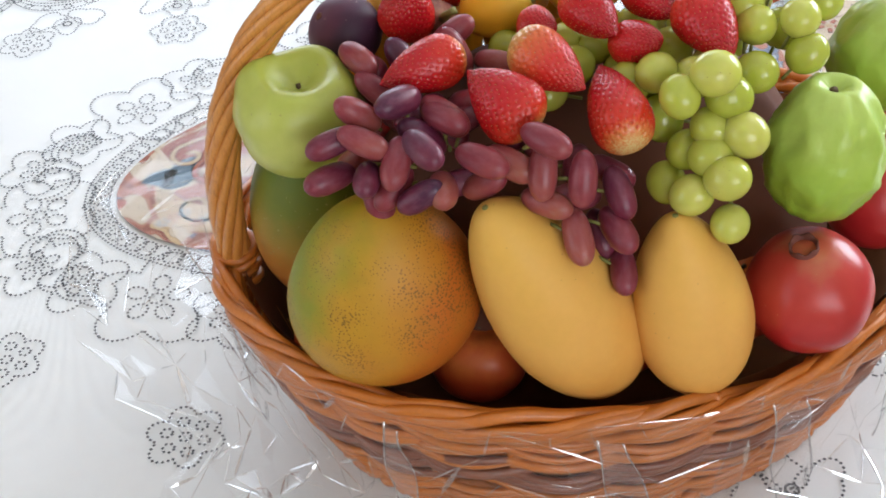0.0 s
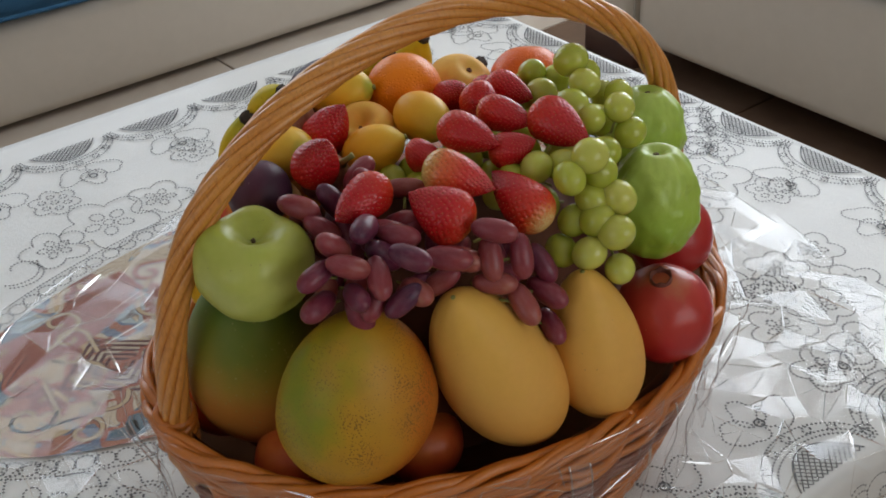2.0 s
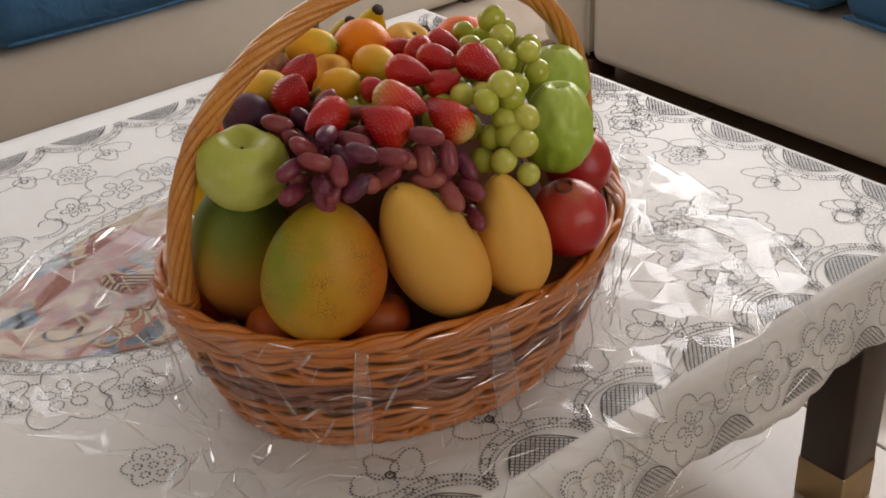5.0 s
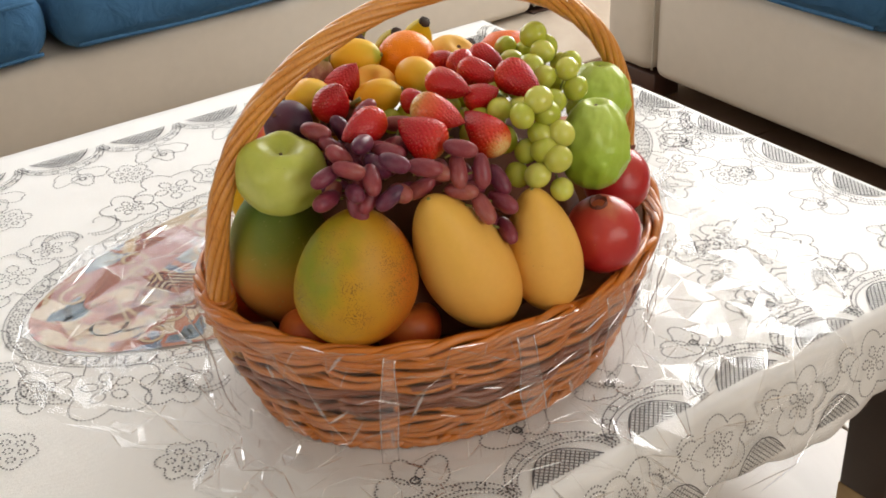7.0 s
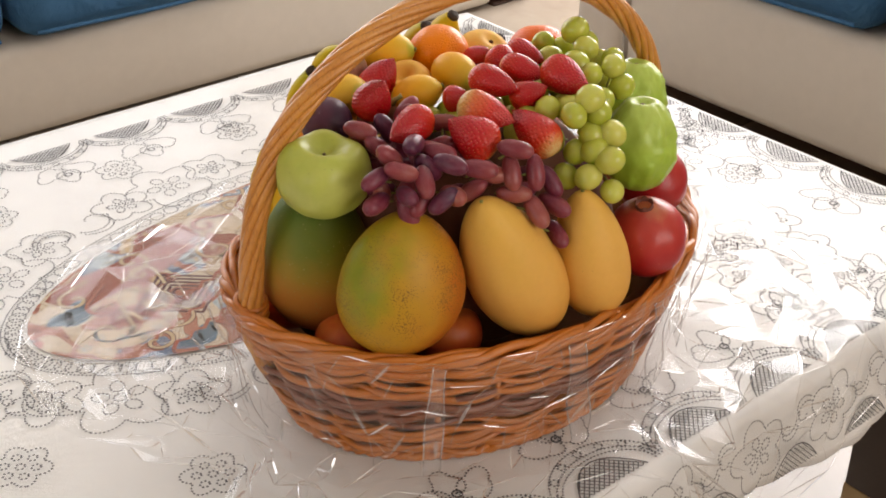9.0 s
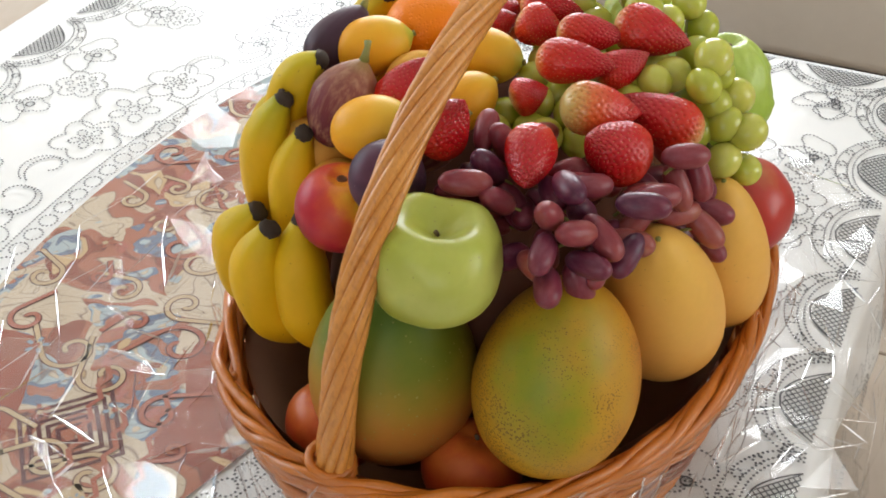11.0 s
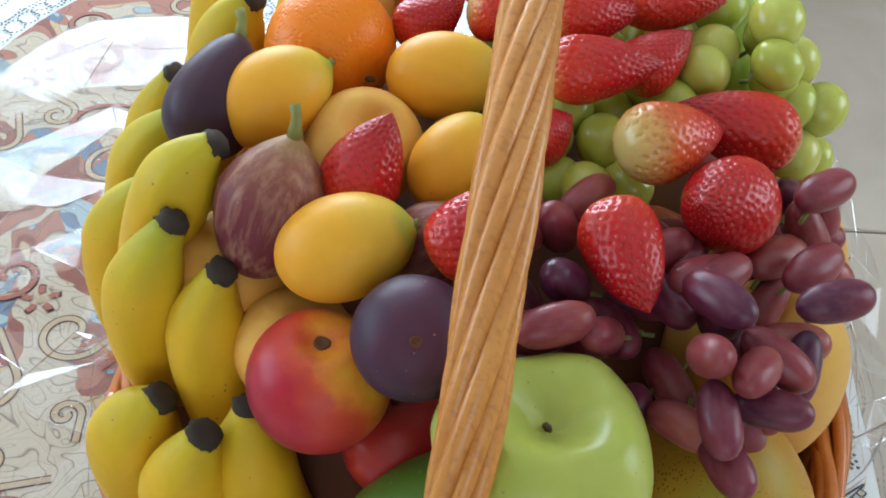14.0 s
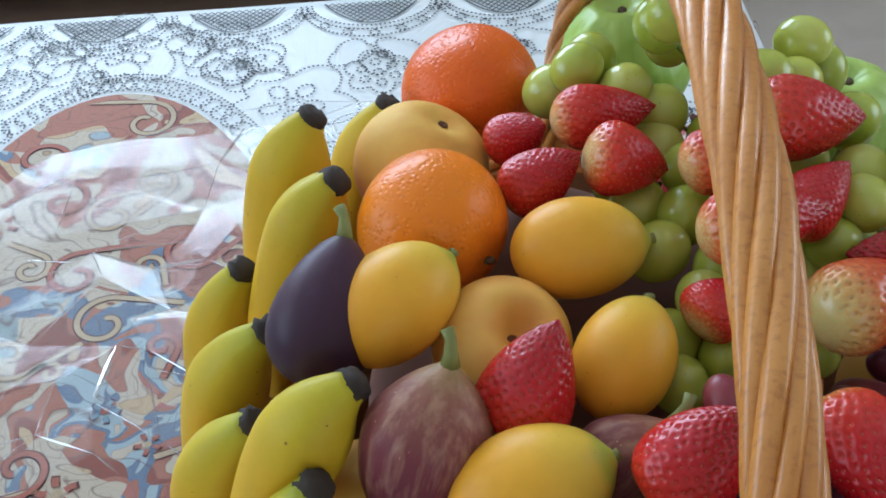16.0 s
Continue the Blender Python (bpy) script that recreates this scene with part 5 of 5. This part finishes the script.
red_grape((0.184, 0.105, 0.264), (0.21, -0.74, -0.64))
red_grape((0.167, 0.116, 0.280), (0.88, -0.47, -0.05))
red_grape((0.211, 0.114, 0.230), (0.06, -0.93, -0.37))
red_grape((0.084, 0.204, 0.320), (0.52, -0.25, -0.82))
red_grape((0.121, 0.175, 0.308), (0.48, -0.69, 0.55))
red_grape((0.088, 0.187, 0.297), (0.10, -0.58, -0.81))
red_grape((0.083, 0.203, 0.292), (-0.58, -0.79, 0.21))
red_grape((0.064, 0.211, 0.310), (0.26, -0.93, 0.26))
red_grape((0.110, 0.155, 0.314), (0.76, -0.59, -0.28))
red_grape((0.098, 0.166, 0.310), (-0.61, -0.79, -0.07))
red_grape((0.114, 0.215, 0.319), (0.42, -0.15, -0.90))
red_grape((0.081, 0.122, 0.288), (-0.64, -0.43, -0.64))
red_grape((0.071, 0.126, 0.277), (0.21, -0.26, -0.94))
red_grape((0.097, 0.110, 0.291), (-0.83, 0.00, -0.56))
red_grape((0.132, 0.128, 0.285), (-0.77, 0.28, -0.57))
red_grape((0.147, 0.128, 0.299), (0.83, -0.53, -0.21))
red_grape((0.183, 0.132, 0.271), (-0.93, -0.32, 0.17))
red_grape((0.198, 0.132, 0.243), (0.27, -0.63, -0.73))
red_grape((0.116, 0.136, 0.280), (-0.96, -0.10, -0.26))
red_grape((0.056, 0.148, 0.289), (-0.38, -0.92, 0.12))
red_grape((0.152, 0.142, 0.286), (-0.27, -0.67, 0.69))
red_grape((0.097, 0.144, 0.307), (0.65, 0.16, -0.74))
red_grape((0.112, 0.228, 0.324), (0.82, 0.41, 0.41))
red_grape((0.140, 0.209, 0.314), (0.89, -0.45, 0.00))
green_grape((0.303, 0.260, 0.360), (0.60, -0.38, 0.52))
green_grape((0.304, 0.239, 0.349), (0.76, -0.86, -0.44))
green_grape((0.287, 0.278, 0.328), (-0.57, 0.35, -0.08))
green_grape((0.283, 0.221, 0.343), (0.25, -0.58, 0.01))
green_grape((0.314, 0.203, 0.342), (-0.23, -0.51, 0.10))
green_grape((0.336, 0.241, 0.331), (0.17, 0.27, 0.22))
green_grape((0.318, 0.192, 0.325), (0.86, 0.20, 0.59))
green_grape((0.290, 0.207, 0.336), (0.34, -0.77, 0.43))
green_grape((0.260, 0.152, 0.339), (0.93, 0.27, 0.08))
green_grape((0.288, 0.180, 0.321), (0.43, -0.70, 0.40))
green_grape((0.241, 0.147, 0.328), (0.15, -0.60, -0.52))
green_grape((0.269, 0.153, 0.323), (0.71, 0.39, -0.49))
green_grape((0.260, 0.147, 0.306), (0.60, -0.43, -0.42))
green_grape((0.278, 0.140, 0.306), (-0.41, 0.08, 0.45))
green_grape((0.248, 0.151, 0.289), (-0.91, -0.14, -0.55))
green_grape((0.267, 0.123, 0.289), (0.44, -0.54, 0.46))
green_grape((0.249, 0.129, 0.273), (0.96, -0.29, 0.60))
green_grape((0.271, 0.122, 0.257), (-0.38, -0.89, 0.12))
green_grape((0.231, 0.178, 0.324), (-0.94, -0.72, -0.11))
green_grape((0.237, 0.149, 0.267), (0.22, -0.78, -0.55))
green_grape((0.259, 0.137, 0.294), (0.74, -0.56, 0.55))
green_grape((0.266, 0.200, 0.314), (0.79, -0.47, -0.05))
green_grape((0.290, 0.300, 0.335), (0.04, -0.10, 0.11))
green_grape((0.309, 0.296, 0.326), (0.12, -0.13, 0.53))
green_grape((0.292, 0.311, 0.320), (0.01, -0.40, 0.26))
green_grape((0.165, 0.251, 0.301), (-0.52, -0.58, 0.57))
green_grape((0.144, 0.245, 0.301), (0.04, -0.23, -0.59))
green_grape((0.320, 0.266, 0.341), (-0.17, -0.19, -0.58))
green_grape((0.335, 0.261, 0.322), (0.23, -0.11, -0.53))
green_grape((0.253, 0.178, 0.320), (0.25, -0.35, 0.22))
green_grape((0.217, 0.188, 0.312), (-0.29, -0.01, 0.29))
green_grape((0.290, 0.232, 0.326), (-0.96, -0.92, 0.21))
green_grape((0.310, 0.227, 0.321), (0.93, -0.65, -0.05))
green_grape((0.155, 0.212, 0.306), (-0.53, -0.79, -0.10))
green_grape((0.170, 0.197, 0.300), (-0.69, -0.87, -0.10))
green_grape((0.185, 0.212, 0.308), (0.84, 0.60, 0.27))
green_grape((0.200, 0.232, 0.310), (-0.56, 0.07, -0.22))
green_grape((0.215, 0.217, 0.301), (-0.65, -0.79, -0.29))
green_grape((0.180, 0.237, 0.310), (0.85, 0.66, 0.31))
green_grape((0.160, 0.227, 0.302), (0.60, -0.61, -0.19))
green_grape((0.235, 0.202, 0.304), (0.25, 0.46, 0.35))
green_grape((0.245, 0.227, 0.310), (0.76, -0.83, 0.11))
green_grape((0.225, 0.247, 0.313), (0.34, 0.01, -0.32))
green_grape((0.255, 0.247, 0.313), (-0.05, -0.82, 0.43))
green_grape((0.270, 0.262, 0.310), (0.73, 0.10, -0.20))
green_grape((0.250, 0.277, 0.308), (0.82, 0.14, 0.38))
green_grape((0.232, 0.267, 0.308), (0.70, 0.02, -0.09))
green_grape((0.280, 0.237, 0.310), (0.20, -0.14, -0.34))
green_grape((0.205, 0.257, 0.310), (-0.39, 0.63, -0.46))
green_grape((0.210, 0.197, 0.296), (-0.91, 0.25, -0.22))
green_grape((0.235, 0.177, 0.293), (0.07, -0.06, -0.16))
green_grape((0.270, 0.212, 0.306), (0.99, -0.61, -0.09))
green_grape((0.285, 0.262, 0.318), (-0.59, 0.27, -0.22))
green_grape((0.300, 0.277, 0.313), (-0.29, 0.49, -0.18))
green_grape((0.285, 0.287, 0.313), (0.12, 0.81, -0.40))
red_grape((0.091, 0.182, 0.293), (-0.88, -0.54, 0.21))
red_grape((0.112, 0.177, 0.291), (0.23, -0.53, -0.14))
red_grape((0.149, 0.175, 0.287), (0.39, 0.79, 0.36))
red_grape((0.165, 0.170, 0.280), (0.47, 0.92, -0.39))
red_grape((0.076, 0.197, 0.286), (0.64, -0.41, -0.25))
red_grape((0.185, 0.155, 0.277), (-0.11, -0.73, -0.09))
red_grape((0.205, 0.154, 0.272), (0.92, -0.34, -0.39))
red_grape((0.060, 0.212, 0.289), (-0.91, -0.66, 0.23))
red_grape((0.090, 0.222, 0.296), (-0.27, -0.42, -0.32))
red_grape((0.061, 0.170, 0.282), (0.96, -0.15, -0.23))
red_grape((0.082, 0.158, 0.281), (-0.88, -0.89, -0.27))

# ---------------------------------------------------------------- cellophane pulled down round the basket
crease_rng = random.Random(21)
TABLE_TURN = Matrix.Rotation(math.radians(TURN), 3, "Z")


def film_point(a, s, seed):
    """A point of the film at the angle a round the basket, s from 0 at the rim to 1 at its outer edge."""
    c, s0 = math.cos(a), math.sin(a)
    left = math.exp(-((a - 2.80) / 0.42) ** 2)
    wide = 0.15 + 0.05 * noise.noise(Vector((1.7 * c, 1.7 * s0, 3 + seed))) + 0.17 * max(0, s0) + 0.12 * max(0, c) + 0.04 * noise.noise(Vector((6 * a, seed, 0))) - 0.075 * math.exp(-((a - 3.05) / 0.5) ** 2)
    wave = noise.noise(Vector((3.2 * c, 3.2 * s0, 2.2 * s + seed)))
    loose = crease_rng.uniform(-1, 1)
    if s < 0.35:
        f = s / 0.35
        z = (rim_height(a) + 0.004) * (1 - f) ** 1.1 + 0.012 * f
        return on_basket(a, max(0.012, z), 0.015 + 0.008 * (wave + 0.3) * (0.3 + f) + 0.0035 * loose + 0.02 * f * f + 0.02 * left * f)
    f = (s - 0.35) / 0.65
    p = on_basket(a, 0.010, 0.035 + 0.010 * (wave + 0.3) + 0.02 * left + wide * f)
    p.z = 0.0115 + 0.012 * max(0, wave) * (1 - 0.6 * f) + 0.0040 * loose * (1 - 0.25 * f) + 0.042 * left * math.sin(math.pi * min(1.0, f * 1.15 + 0.12)) ** 2
    q = TABLE_TURN.transposed() @ p
    if q.y < V0 - 0.016:                                # over the table's front edge it hangs down
        over = V0 - 0.016 - q.y
        p = TABLE_TURN @ Vector((q.x, V0 - 0.032 - 0.16 * over + 0.006 * loose, p.z - over * 1.3))
    return p


def film_sheet(start, stop, seed):
    """A crumpled sheet of flat facets, and the thin bright folds along some of their edges."""
    bm, lines = bmesh.new(), bmesh.new()
    na, ns = int(64 * (stop - start) / 6.283), 15
    rows = []
    for j in range(na + 1):
        row = []
        for k in range(ns + 1):
            da = 0.0 if j in (0, na) else crease_rng.uniform(-0.46, 0.46)
            ds = 0.0 if k == 0 else crease_rng.uniform(-0.40, 0.40)
            row.append(bm.verts.new(film_point(start + (stop - start) * (j + da) / na, min(1.0, max(0.0, (k + ds) / ns)), seed)))
        rows.append(row)
    for p, q in zip(rows, rows[1:]):
        for k in range(ns):
            if crease_rng.random() < 0.5:
                bm.faces.new((p[k], q[k], q[k + 1]))
                bm.faces.new((p[k], q[k + 1], p[k + 1]))
            else:
                bm.faces.new((p[k], q[k], p[k + 1]))
                bm.faces.new((q[k], q[k + 1], p[k + 1]))
    bm.normal_update()
    for e in list(bm.edges):
        rim_edge = len(e.link_faces) < 2
        if crease_rng.random() > (0.6 if rim_edge else 0.36):
            continue
        a, b = e.verts[0].co, e.verts[1].co
        up = (e.link_faces[0].normal + e.link_faces[-1].normal).normalized()
        if up.z < -0.2:
            up = -up
        side = (b - a).cross(up).normalized() * crease_rng.uniform(0.0003, 0.0009) * (2.6 if crease_rng.random() < 0.14 else 1.0)
        tip = up * side.length * crease_rng.uniform(0.3, 1.2)
        strip = []
        for t in (0.0, 0.3, 0.7, 1.0):
            m, w = a.lerp(b, t) + up * 0.0004, 0.12 + math.sin(math.pi * t)
            strip.append([lines.verts.new(m - side * w), lines.verts.new(m + tip * w), lines.verts.new(m + side * w)])
        for x, y in zip(strip, strip[1:]):
            for i in (0, 1):
                lines.faces.new((x[i], x[i + 1], y[i + 1], y[i]))
    return bm, lines


film = empty("cellophane_wrap", Matrix.Identity(4))
for k, (start, stop) in enumerate(((-2.75, -1.35), (-1.40, 0.15), (0.10, 1.9), (1.85, 3.58))):
    sheet, lines = film_sheet(start, stop, 5 * k)
    fold = part("film_fold", sheet, FILM, film, "crumpled clear film", False)
    tagged(part("film_crease", lines, CREASE, fold, smooth=False), kind="stuff")
for a, lean, w in ((-1.32, 0.16, 0.052), (-1.72, 0.10, 0.040), (-2.20, -0.06, 0.030), (-0.85, 0.12, 0.045), (2.95, 0.05, 0.10)):
    band, borders = bmesh.new(), bmesh.new()               # a doubled fold of the film from the rim to the table
    rails = [[], []]
    for k in range(15):
        t = k / 14
        z = (rim_height(a) + 0.006) * (1 - t) + 0.016 * t
        for rail, sgn in zip(rails, (-1, 1)):
            b = a + lean * t + sgn * w * (0.8 + 0.5 * t + 0.15 * math.sin(7 * t + a))
            rail.append(on_basket(b, z, 0.027 + 0.014 * t * t + 0.003 * math.sin(9 * t + sgn)))
    rows = [[band.verts.new(rails[0][k]), band.verts.new((rails[0][k] + rails[1][k]) / 2 + Vector((0, -0.002, 0.001))), band.verts.new(rails[1][k])] for k in range(15)]
    for x, y in zip(rows, rows[1:]):
        for i in (0, 1):
            band.faces.new((x[i], x[i + 1], y[i + 1], y[i]))
    for rail in rails:
        tube(borders, [q + Vector((0, -0.0004, 0.0004)) for q in rail], lambda t: 0.0003 + 0.0005 * abs(math.sin(5 * t + a)), 5)
    fold = part("doubled_fold", band, DOUBLED, film, "hazy doubled fold of clear film")
    part("fold_edge", borders, CREASE, fold)
tagged(film, "crumpled clear cellophane pulled down round the basket", "cellophane")

# ---------------------------------------------------------------- floor tiles
tile_me = bpy.data.meshes.new("tile")
tb = block(0.596, 0.596, 0.012, 0.002, 1)
tb.to_mesh(tile_me)
tb.free()
tile_me.materials.append(TILE)
# Copy for the row along the second sofa, darkened for its shadow band.
shaded_brown_me = tile_me.copy()
shaded_brown_me.materials[0] = SHADED_BROWN_TILE
for i in range(9):
    for j in range(9):
        t = new("tile", shaded_brown_me if i == 7 and j < 7 else tile_me)
        t.parent = floor
        t.matrix_basis = pose(-2.4 + 0.6 * i, -2.5 + 0.6 * j, 0.0735)
